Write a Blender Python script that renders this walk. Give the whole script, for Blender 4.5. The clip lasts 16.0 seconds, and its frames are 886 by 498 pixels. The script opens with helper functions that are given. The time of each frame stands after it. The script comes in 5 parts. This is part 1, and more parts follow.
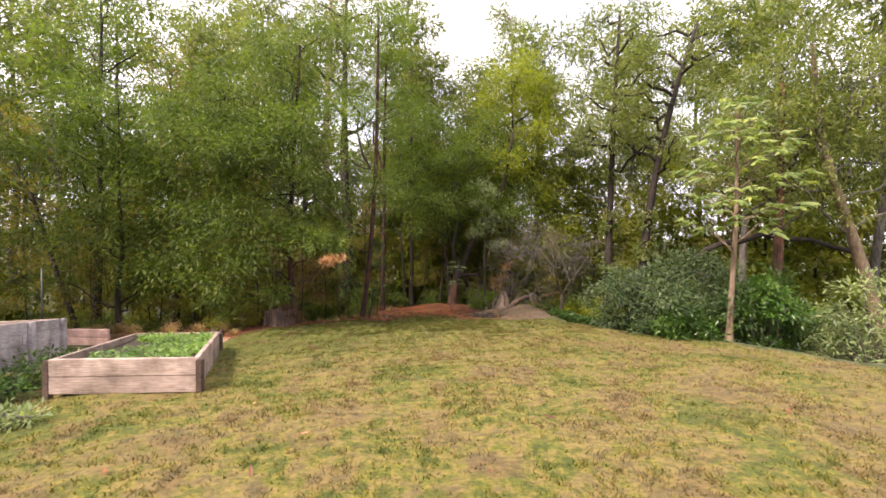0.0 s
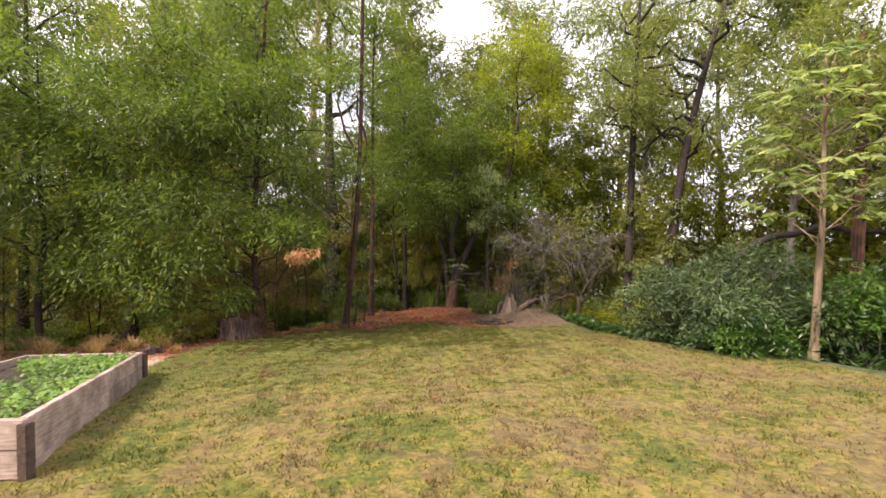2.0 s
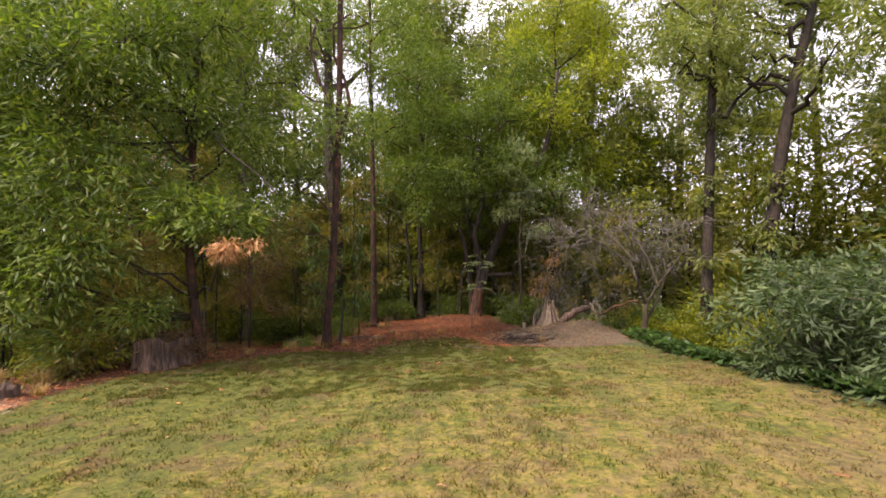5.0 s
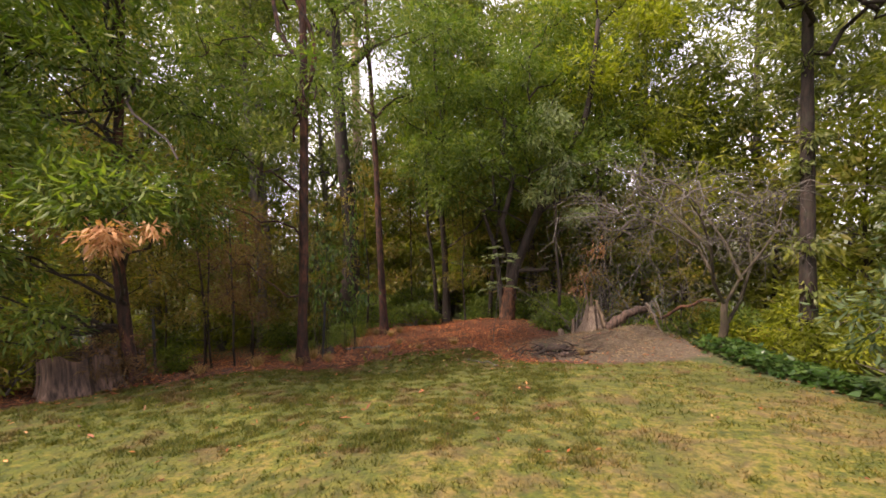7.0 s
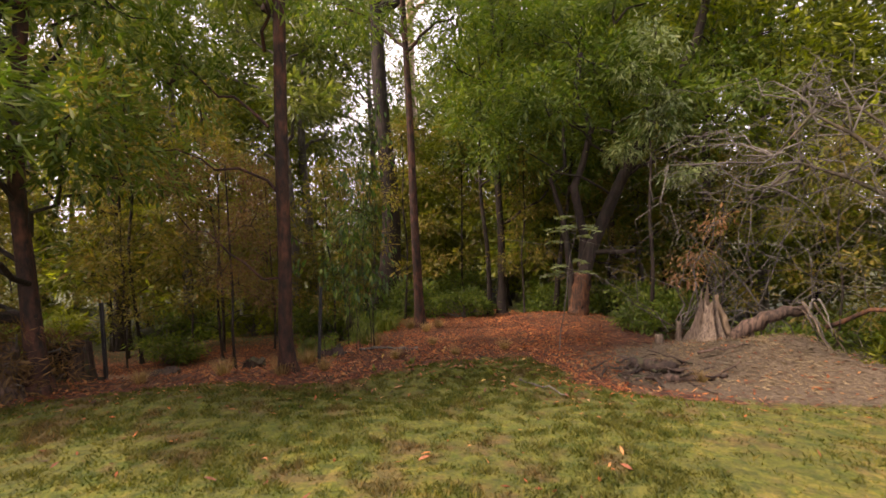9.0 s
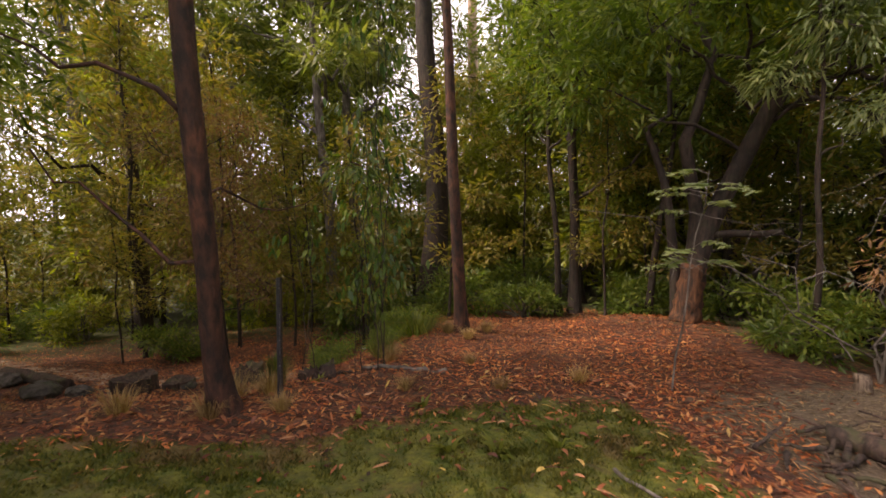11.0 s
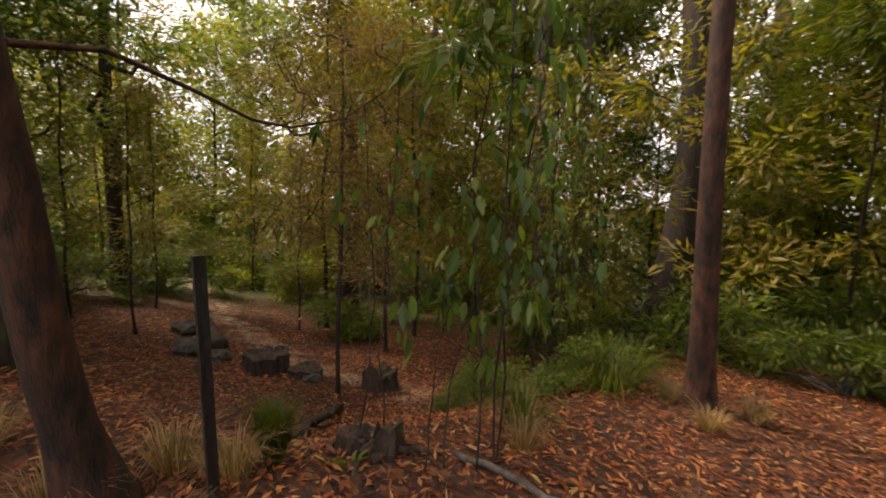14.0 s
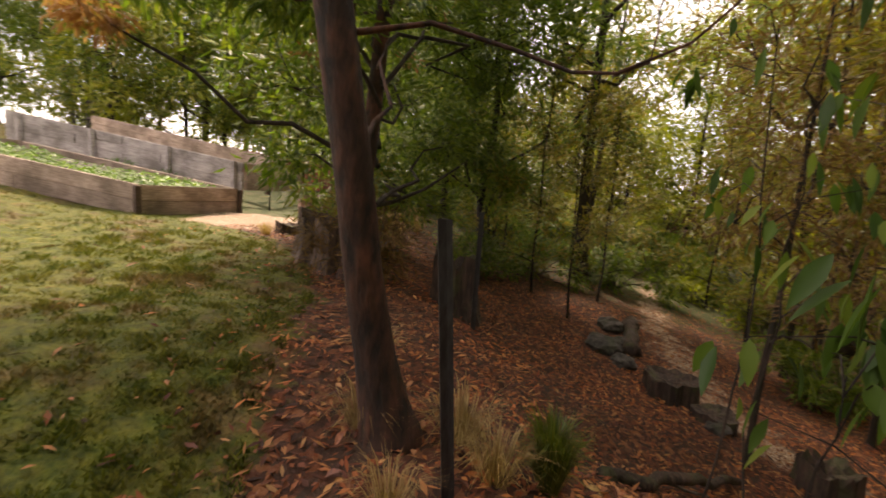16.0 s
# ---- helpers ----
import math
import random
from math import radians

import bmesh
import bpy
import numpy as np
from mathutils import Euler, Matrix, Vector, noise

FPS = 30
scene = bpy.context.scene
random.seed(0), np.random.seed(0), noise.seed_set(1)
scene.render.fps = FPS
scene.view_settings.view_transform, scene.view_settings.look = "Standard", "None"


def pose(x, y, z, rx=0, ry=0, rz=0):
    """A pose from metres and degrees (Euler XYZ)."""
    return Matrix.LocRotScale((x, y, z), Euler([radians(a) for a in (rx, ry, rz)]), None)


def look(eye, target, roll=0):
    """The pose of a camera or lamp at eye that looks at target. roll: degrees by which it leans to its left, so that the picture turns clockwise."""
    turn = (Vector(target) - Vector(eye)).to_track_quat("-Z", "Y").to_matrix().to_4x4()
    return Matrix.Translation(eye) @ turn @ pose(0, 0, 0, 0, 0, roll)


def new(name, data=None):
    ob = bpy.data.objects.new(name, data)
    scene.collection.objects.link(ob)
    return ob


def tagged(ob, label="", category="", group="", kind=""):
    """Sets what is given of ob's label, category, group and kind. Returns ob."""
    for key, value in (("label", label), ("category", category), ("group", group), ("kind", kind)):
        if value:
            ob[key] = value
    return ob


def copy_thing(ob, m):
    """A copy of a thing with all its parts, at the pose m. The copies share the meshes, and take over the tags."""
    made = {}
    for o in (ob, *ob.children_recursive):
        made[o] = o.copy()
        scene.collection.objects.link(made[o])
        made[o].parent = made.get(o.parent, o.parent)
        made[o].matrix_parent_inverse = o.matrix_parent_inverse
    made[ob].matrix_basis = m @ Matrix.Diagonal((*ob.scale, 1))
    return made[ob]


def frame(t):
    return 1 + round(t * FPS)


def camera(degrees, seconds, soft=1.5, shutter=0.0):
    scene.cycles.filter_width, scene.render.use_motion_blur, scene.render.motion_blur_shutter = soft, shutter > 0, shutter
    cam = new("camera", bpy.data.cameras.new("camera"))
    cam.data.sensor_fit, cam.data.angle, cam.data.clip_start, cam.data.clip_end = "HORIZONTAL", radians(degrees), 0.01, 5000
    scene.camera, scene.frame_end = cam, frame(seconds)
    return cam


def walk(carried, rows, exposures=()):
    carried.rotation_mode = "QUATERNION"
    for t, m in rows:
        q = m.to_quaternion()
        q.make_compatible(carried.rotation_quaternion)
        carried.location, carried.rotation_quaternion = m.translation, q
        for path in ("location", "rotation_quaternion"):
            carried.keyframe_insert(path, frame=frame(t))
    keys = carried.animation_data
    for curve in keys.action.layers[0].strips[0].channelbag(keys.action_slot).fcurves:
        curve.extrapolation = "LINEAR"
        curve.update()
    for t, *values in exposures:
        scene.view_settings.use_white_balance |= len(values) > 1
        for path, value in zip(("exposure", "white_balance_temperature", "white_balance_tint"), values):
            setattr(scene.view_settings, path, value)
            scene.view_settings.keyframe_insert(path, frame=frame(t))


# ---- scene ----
cam = camera(89.5, 16.0, soft=1.65, shutter=0.22)
PATH = [
    (0, (-0.019, -0.185, 1.616), (0.073, 1.812, 1.541), 1.0),
    (0.5, (0.013, 0.474, 1.582), (0.114, 2.47, 1.5), 0.9),
    (1, (-0.005, 1.179, 1.551), (0.103, 3.175, 1.468), 0.9),
    (1.5, (-0.012, 1.819, 1.476), (0.098, 3.814, 1.395), 1.0),
    (2, (0.041, 2.499, 1.367), (0.152, 4.495, 1.29), 0.9),
    (2.5, (0.075, 3.105, 1.31), (0.18, 5.101, 1.235), 0.8),
    (3, (0.135, 3.786, 1.273), (0.237, 5.782, 1.196), 0.9),
    (3.5, (0.213, 4.455, 1.205), (0.305, 6.451, 1.127), 0.9),
    (4, (0.265, 5.154, 1.143), (0.323, 7.152, 1.064), 0.7),
    (4.2, (0.301, 5.422, 1.119), (0.347, 7.42, 1.04), 0.7),
    (6.3, (1.701, 7.81, 0.812), (1.454, 9.794, 0.745), -1.6),
    (6.5, (1.714, 8.073, 0.779), (1.45, 10.055, 0.712), -1.7),
    (7, (1.724, 8.854, 0.657), (1.434, 10.832, 0.587), -1.8),
    (7.5, (1.717, 9.568, 0.523), (1.391, 11.54, 0.447), -1.7),
    (8, (1.68, 10.33, 0.437), (1.29, 12.29, 0.349), -1.7),
    (8.5, (1.674, 10.991, 0.372), (1.198, 12.931, 0.263), -1.6),
    (9, (1.614, 11.689, 0.292), (1.037, 13.6, 0.16), -1.5),
    (9.5, (1.56, 12.33, 0.202), (0.906, 14.215, 0.058), -1.4),
    (10, (1.493, 12.986, 0.125), (0.751, 14.837, -0.027), -1.3),
    (10.2, (1.45, 13.256, 0.097), (0.676, 15.094, -0.061), -1.3),
    (12.3, (0.646, 15.74, -0.213), (-0.353, 17.459, -0.429), -0.7),
    (12.5, (0.642, 15.886, -0.205), (-0.397, 17.58, -0.421), -0.4),
    (13, (0.428, 16.397, -0.278), (-0.758, 17.992, -0.497), 0.1),
    (13.5, (0.265, 16.788, -0.331), (-1.112, 18.224, -0.546), 1.4),
    (14, (0.073, 17.122, -0.378), (-1.584, 18.22, -0.596), 2.1),
    (14.5, (-0.129, 17.41, -0.421), (-1.985, 18.118, -0.65), 2.6),
    (15, (-0.288, 17.635, -0.449), (-2.263, 17.836, -0.696), 3.8),
    (15.5, (-0.422, 17.775, -0.476), (-2.384, 17.498, -0.743), 4.1),
    (16, (-0.438, 17.937, -0.507), (-2.245, 17.129, -0.794), 4.3),
]
walk(cam, [(t, look(eye, target, roll)) for t, eye, target, roll in PATH], [(0.0, 1.33, 7200, 23), (3.0, 1.27, 7200, 24), (7.0, 1.24, 7500, 26), (10.0, 1.2, 8100, 28), (12.5, 1.2, 8200, 22), (14.0, 1.2, 8400, 22), (16.0, 1.38, 8800, 21)])

# ---- world and sun: bright, thinly clouded sky ----
world = bpy.data.worlds.new("sky")
scene.world = world
world.use_nodes = True
wn, wl = world.node_tree.nodes, world.node_tree.links
sky = wn.new("ShaderNodeTexSky")
sky.sky_type, sky.sun_disc = "NISHITA", False
sky.sun_elevation, sky.sun_rotation = radians(49), radians(235)
cloud = wn.new("ShaderNodeTexNoise")
cloud.inputs["Scale"].default_value, cloud.inputs["Detail"].default_value = 3.2, 6
ramp = wn.new("ShaderNodeValToRGB")
ramp.color_ramp.elements[0].position, ramp.color_ramp.elements[0].color = 0.36, (0.45, 0.45, 0.45, 1)
ramp.color_ramp.elements[1].position, ramp.color_ramp.elements[1].color = 0.6, (1, 1, 1, 1)
veil = wn.new("ShaderNodeMix")
veil.data_type = "RGBA"
veil.inputs[7].default_value = (9.4, 9.8, 11.0, 1)
coord = wn.new("ShaderNodeTexCoord")
wl.new(coord.outputs["Generated"], cloud.inputs["Vector"])
wl.new(cloud.outputs[0], ramp.inputs[0])
wl.new(ramp.outputs[0], veil.inputs[0])
wl.new(sky.outputs[0], veil.inputs[6])
wl.new(veil.outputs[2], wn["Background"].inputs[0])
wn["Background"].inputs[1].default_value = 0.105
sun = new("sun", bpy.data.lights.new("sun", "SUN"))
sun.data.energy, sun.data.angle, sun.data.color = 3.0, radians(12), (1, 0.95, 0.86)
sun.matrix_world = look((-10, -7, 14), (0, 0, 0))

# ---- materials ----


def nodes_of(name):
    m = bpy.data.materials.new(name)
    m.use_nodes = True
    nt = m.node_tree
    return m, nt, nt.nodes["Principled BSDF"]


def noise_node(nt, vector, scale, detail=4, rough=0.55):
    n = nt.nodes.new("ShaderNodeTexNoise")
    n.inputs["Scale"].default_value, n.inputs["Detail"].default_value, n.inputs["Roughness"].default_value = scale, detail, rough
    nt.links.new(vector, n.inputs["Vector"])
    return n.outputs[0]


def ramp_node(nt, fac, stops):
    r = nt.nodes.new("ShaderNodeValToRGB")
    e = r.color_ramp.elements
    while len(e) < len(stops):
        e.new(0.5)
    for el, (p, c) in zip(e, stops):
        el.position, el.color = p, (*c, 1)
    nt.links.new(fac, r.inputs[0])
    return r.outputs[0]


def mix_node(nt, fac, a, b, blend="MIX"):
    n = nt.nodes.new("ShaderNodeMix")
    n.data_type, n.blend_type = "RGBA", blend
    for sock, v in ((n.inputs[0], fac), (n.inputs[6], a), (n.inputs[7], b)):
        if isinstance(v, (int, float)):
            sock.default_value = v
        elif isinstance(v, tuple):
            sock.default_value = (*v, 1)
        else:
            nt.links.new(v, sock)
    return n.outputs[2]


def math_node(nt, op, a, b):
    n = nt.nodes.new("ShaderNodeMath")
    n.operation = op
    for sock, v in zip(n.inputs, (a, b)):
        if isinstance(v, (int, float)):
            sock.default_value = v
        else:
            nt.links.new(v, sock)
    return n.outputs[0]


def bump_node(nt, height, strength, dist, bsdf):
    b = nt.nodes.new("ShaderNodeBump")
    b.inputs["Strength"].default_value, b.inputs["Distance"].default_value = strength, dist
    nt.links.new(height, b.inputs["Height"])
    nt.links.new(b.outputs[0], bsdf.inputs["Normal"])


def position(nt, stretch=(1, 1, 1)):
    g = nt.nodes.new("ShaderNodeNewGeometry")
    if stretch == (1, 1, 1):
        return g.outputs["Position"]
    v = nt.nodes.new("ShaderNodeVectorMath")
    v.operation = "MULTIPLY"
    v.inputs[1].default_value = stretch
    nt.links.new(g.outputs["Position"], v.inputs[0])
    return v.outputs[0]


def island(nt):
    return nt.nodes.new("ShaderNodeNewGeometry").outputs["Random Per Island"]


def bark_mat(name, light, dark, moss=None, rough=0.85, stretch=(9, 9, 1.6), relief=0.02):
    m, nt, b = nodes_of(name)
    p = position(nt)
    streak = noise_node(nt, position(nt, stretch), 2.2, 6, 0.6)
    broad = noise_node(nt, p, 2.3, 3)
    col = ramp_node(nt, streak, [(0.37, dark), (0.5, tuple((x + y) / 2 for x, y in zip(light, dark))), (0.64, light)])
    col = mix_node(nt, ramp_node(nt, broad, [(0.42, (0, 0, 0)), (0.62, (0.55, 0.55, 0.55))]), col, tuple(0.55 * x for x in dark))
    if moss:
        col = mix_node(nt, ramp_node(nt, noise_node(nt, p, 5, 4), [(0.52, (0, 0, 0)), (0.66, (0.6, 0.6, 0.6))]), col, moss)
    nt.links.new(col, b.inputs["Base Color"])
    b.inputs["Roughness"].default_value = rough
    bump_node(nt, streak, 0.9, relief, b)
    return m


def leaf_mat(name, cols, rough=0.5, through_light=0.35, patch=1.1):
    m, nt, b = nodes_of(name)
    col = ramp_node(nt, island(nt), [(i / (len(cols) - 1), c) for i, c in enumerate(cols)])
    p = noise_node(nt, position(nt), patch, 3)
    col = mix_node(nt, 1.0, col, ramp_node(nt, p, [(0.32, (0.55, 0.58, 0.55)), (0.68, (1.4, 1.3, 1.0))]), "MULTIPLY")
    nt.links.new(col, b.inputs["Base Color"])
    b.inputs["Roughness"].default_value = rough
    tr = nt.nodes.new("ShaderNodeBsdfTranslucent")
    nt.links.new(mix_node(nt, 1.0, col, (1.15, 1.3, 0.6), "MULTIPLY"), tr.inputs[0])
    mx = nt.nodes.new("ShaderNodeMixShader")
    mx.inputs[0].default_value = through_light
    nt.links.new(b.outputs[0], mx.inputs[1])
    nt.links.new(tr.outputs[0], mx.inputs[2])
    nt.links.new(mx.outputs[0], nt.nodes["Material Output"].inputs[0])
    return m


def lawn_colour(nt):
    p = position(nt)
    patch = noise_node(nt, p, 0.8, 6, 0.68)
    fine = noise_node(nt, p, 6.5, 6, 0.7)
    both = math_node(nt, "ADD", math_node(nt, "MULTIPLY", patch, 0.55), math_node(nt, "MULTIPLY", fine, 0.45))
    col = ramp_node(nt, both, [(0.42, (0.08, 0.1, 0.01)), (0.465, (0.13, 0.13, 0.015)), (0.497, (0.18, 0.152, 0.032)), (0.525, (0.2, 0.155, 0.05)), (0.565, (0.175, 0.13, 0.05)), (0.63, (0.12, 0.088, 0.04))])
    # greener towards the trees, and darker: their shade is put into the colour
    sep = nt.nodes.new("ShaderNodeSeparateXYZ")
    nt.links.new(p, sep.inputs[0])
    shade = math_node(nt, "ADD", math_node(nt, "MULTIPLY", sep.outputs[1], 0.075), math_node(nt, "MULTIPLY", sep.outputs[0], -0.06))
    shade_mask = math_node(nt, "ADD", shade, math_node(nt, "MULTIPLY", math_node(nt, "SUBTRACT", patch, 0.5), 2.5))
    dead = noise_node(nt, p, 1.7, 5, 0.62)
    col = mix_node(nt, ramp_node(nt, dead, [(0.53, (0, 0, 0)), (0.62, (0.65, 0.65, 0.65))]), col, (0.155, 0.1, 0.042))
    shaded_lush = mix_node(nt, ramp_node(nt, fine, [(0.4, (0, 0, 0)), (0.6, (1, 1, 1))]), (0.058, 0.086, 0.006), (0.105, 0.112, 0.012))
    shaded_lush = mix_node(nt, ramp_node(nt, dead, [(0.54, (0, 0, 0)), (0.64, (0.8, 0.8, 0.8))]), shaded_lush, (0.12, 0.072, 0.03))
    return mix_node(nt, ramp_node(nt, shade_mask, [(0.8, (0, 0, 0)), (1.2, (0.85, 0.85, 0.85))]), col, shaded_lush)


def ground_material():
    m, nt, b = nodes_of("garden_ground")
    p = position(nt)
    fine = noise_node(nt, p, 26, 5, 0.7)
    mid = noise_node(nt, p, 4.0, 5, 0.6)
    litter = ramp_node(nt, fine, [(0.32, (0.014, 0.008, 0.005)), (0.46, (0.055, 0.02, 0.011)), (0.6, (0.13, 0.045, 0.02)), (0.75, (0.24, 0.11, 0.05))])
    cell = nt.nodes.new("ShaderNodeTexVoronoi")
    cell.inputs["Scale"].default_value = 17
    warp = mix_node(nt, 0.12, position(nt, (1.0, 1.7, 1.0)), noise_node(nt, p, 9, 3))
    nt.links.new(warp, cell.inputs["Vector"])
    chip = nt.nodes.new("ShaderNodeSeparateColor")
    nt.links.new(cell.outputs["Color"], chip.inputs[0])
    litter = mix_node(nt, 0.7, litter, ramp_node(nt, chip.outputs[0], [(0.0, (0.012, 0.006, 0.004)), (0.4, (0.06, 0.017, 0.008)), (0.75, (0.17, 0.045, 0.016)), (1.0, (0.34, 0.14, 0.06))]))
    litter = mix_node(nt, ramp_node(nt, mid, [(0.45, (0, 0, 0)), (0.65, (0.7, 0.7, 0.7))]), litter, (0.05, 0.032, 0.02))
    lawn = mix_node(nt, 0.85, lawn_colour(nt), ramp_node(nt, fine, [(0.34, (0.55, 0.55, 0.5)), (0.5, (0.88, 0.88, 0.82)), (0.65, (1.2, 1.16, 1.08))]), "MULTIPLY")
    tuft = noise_node(nt, p, 10, 4, 0.6)
    lawn = mix_node(nt, 1.0, lawn, ramp_node(nt, tuft, [(0.38, (0.68, 0.7, 0.62)), (0.5, (0.96, 0.96, 0.9)), (0.6, (1.2, 1.15, 1.0))]), "MULTIPLY")
    pale = ramp_node(nt, fine, [(0.35, (0.14, 0.085, 0.055)), (0.5, (0.36, 0.24, 0.16)), (0.66, (0.62, 0.5, 0.4))])
    under = ramp_node(nt, mid, [(0.35, (0.035, 0.05, 0.015)), (0.5, (0.07, 0.085, 0.025)), (0.65, (0.12, 0.10, 0.05))])

    def masked(key, a, c):
        at = nt.nodes.new("ShaderNodeAttribute")
        at.attribute_name = key
        f = math_node(nt, "ADD", at.outputs["Fac"], math_node(nt, "MULTIPLY", math_node(nt, "SUBTRACT", mid, 0.5), 0.9))
        return mix_node(nt, ramp_node(nt, f, [(0.4, (0, 0, 0)), (0.6, (1, 1, 1))]), a, c)

    col = masked("litter", under, litter)
    col = masked("pale", col, pale)
    col = masked("brush", col, ramp_node(nt, fine, [(0.34, (0.045, 0.03, 0.02)), (0.5, (0.105, 0.075, 0.048)), (0.66, (0.17, 0.13, 0.085))]))
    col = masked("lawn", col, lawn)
    nt.links.new(col, b.inputs["Base Color"])
    b.inputs["Roughness"].default_value = 0.95
    bump_node(nt, fine, 0.8, 0.03, b)
    return m


def wood_mat(name, light, dark, stretch=(3, 3, 3), rough=0.85):
    m, nt, b = nodes_of(name)
    tc = nt.nodes.new("ShaderNodeTexCoord")
    v = nt.nodes.new("ShaderNodeVectorMath")
    v.operation = "MULTIPLY"
    v.inputs[1].default_value = stretch
    nt.links.new(tc.outputs["Object"], v.inputs[0])
    grain = noise_node(nt, v.outputs[0], 6, 6, 0.65)
    stain = noise_node(nt, position(nt), 2.4, 4)
    info = nt.nodes.new("ShaderNodeObjectInfo")
    col = ramp_node(nt, grain, [(0.3, dark), (0.6, light)])
    col = mix_node(nt, 1.0, col, ramp_node(nt, stain, [(0.35, (0.5, 0.48, 0.46)), (0.62, (1.1, 1.08, 1.08))]), "MULTIPLY")
    col = mix_node(nt, 1.0, col, ramp_node(nt, info.outputs["Random"], [(0.0, (0.78, 0.76, 0.75)), (1.0, (1.1, 1.08, 1.06))]), "MULTIPLY")
    nt.links.new(col, b.inputs["Base Color"])
    b.inputs["Roughness"].default_value = rough
    bump_node(nt, grain, 0.6, 0.008, b)
    return m


def single_leaf_material():
    m, nt, b = nodes_of("single_fallen_leaf")
    info = nt.nodes.new("ShaderNodeObjectInfo")
    col = ramp_node(nt, info.outputs["Random"], [(0.0, (0.10, 0.03, 0.016)), (0.35, (0.24, 0.07, 0.03)), (0.65, (0.36, 0.13, 0.05)), (0.85, (0.42, 0.24, 0.13)), (1.0, (0.50, 0.36, 0.08))])
    spots = noise_node(nt, position(nt), 60, 4)
    col = mix_node(nt, 1.0, col, ramp_node(nt, spots, [(0.35, (0.6, 0.58, 0.55)), (0.65, (1.15, 1.1, 1.05))]), "MULTIPLY")
    nt.links.new(col, b.inputs["Base Color"])
    b.inputs["Roughness"].default_value = 0.6
    return m


GROUND = ground_material()
SINGLE_LEAF = single_leaf_material()
BARK_RED = bark_mat("smooth_red_brown_bark", (0.105, 0.038, 0.02), (0.01, 0.005, 0.0035), moss=(0.01, 0.005, 0.004), stretch=(7, 7, 2.4), relief=0.03)
BARK_DARK = bark_mat("dark_rough_bark", (0.05, 0.031, 0.022), (0.011, 0.007, 0.005), moss=(0.03, 0.03, 0.016))
BARK_PALE = bark_mat("pale_gum_bark", (0.62, 0.47, 0.36), (0.34, 0.22, 0.15), rough=0.7, relief=0.006)
BARK_GREY = bark_mat("grey_twig_bark", (0.19, 0.17, 0.145), (0.075, 0.062, 0.052), relief=0.006)
BARK_ORANGE = bark_mat("flaking_orange_bark", (0.17, 0.068, 0.028), (0.016, 0.009, 0.006), stretch=(9, 9, 1.0), relief=0.03)
BARK_OLIVE = bark_mat("olive_brown_stem_bark", (0.1, 0.075, 0.042), (0.03, 0.022, 0.014), moss=(0.06, 0.065, 0.025), relief=0.008)
BARK_TAN = bark_mat("light_tan_bark", (0.27, 0.19, 0.12), (0.14, 0.095, 0.06), relief=0.005)
STUMP_WOOD = bark_mat("weathered_split_wood", (0.17, 0.105, 0.075), (0.025, 0.015, 0.011), stretch=(12, 12, 1.2), relief=0.03)
STUMP_PALE = bark_mat("pale_splintered_wood", (0.30, 0.225, 0.165), (0.075, 0.05, 0.035), stretch=(26, 26, 1.5), relief=0.02)
STUMP_DARK = bark_mat("rotten_dark_wood", (0.10, 0.06, 0.045), (0.02, 0.013, 0.01), moss=(0.07, 0.08, 0.03), stretch=(14, 14, 2), relief=0.03)
LEAF_ACACIA = leaf_mat("wattle_leaf", [(0.052, 0.100, 0.018), (0.092, 0.153, 0.027), (0.138, 0.200, 0.039), (0.196, 0.235, 0.049)], through_light=0.5)
LEAF_BLUE = leaf_mat("blue_green_leaf", [(0.035, 0.065, 0.03), (0.075, 0.125, 0.06), (0.15, 0.21, 0.11)], rough=0.6, through_light=0.45)
LEAF_YELLOW = leaf_mat("yellow_green_leaf", [(0.138, 0.172, 0.017), (0.230, 0.270, 0.029), (0.333, 0.345, 0.046)], through_light=0.55)
LEAF_OLIVE = leaf_mat("olive_leaf", [(0.095, 0.098, 0.018), (0.168, 0.158, 0.03), (0.24, 0.205, 0.05), (0.28, 0.185, 0.065)], through_light=0.55)
LEAF_GUM = leaf_mat("gum_leaf", [(0.091, 0.130, 0.039), (0.169, 0.208, 0.065), (0.260, 0.273, 0.098)], rough=0.4, through_light=0.5)
LEAF_GLOSS = leaf_mat("glossy_dark_leaf", [(0.030, 0.083, 0.018), (0.060, 0.143, 0.030), (0.120, 0.210, 0.045)], rough=0.28, through_light=0.4)
LEAF_BROAD = leaf_mat("broad_drooping_leaf", [(0.025, 0.07, 0.016), (0.05, 0.11, 0.022), (0.085, 0.16, 0.028), (0.16, 0.21, 0.04)], rough=0.55, through_light=0.4)
LEAF_FROND = leaf_mat("soft_frond_leaf", [(0.13, 0.19, 0.09), (0.22, 0.29, 0.14), (0.3, 0.34, 0.18)], rough=0.55)
LEAF_PALM = leaf_mat("pale_palmate_leaf", [(0.16, 0.24, 0.09), (0.26, 0.34, 0.14), (0.34, 0.38, 0.13)], rough=0.5, through_light=0.45)
LEAF_IVY = leaf_mat("ivy_leaf", [(0.018, 0.05, 0.012), (0.035, 0.085, 0.02), (0.075, 0.13, 0.035)], rough=0.3, through_light=0.35)
LEAF_BED = leaf_mat("bed_plant_leaf", [(0.07, 0.16, 0.03), (0.13, 0.25, 0.05), (0.22, 0.33, 0.09)], through_light=0.35)
LEAF_FAR = leaf_mat("sunlit_far_leaf", [(0.12, 0.15, 0.02), (0.19, 0.22, 0.03), (0.26, 0.27, 0.05), (0.30, 0.26, 0.09)], through_light=0.5, patch=0.4)
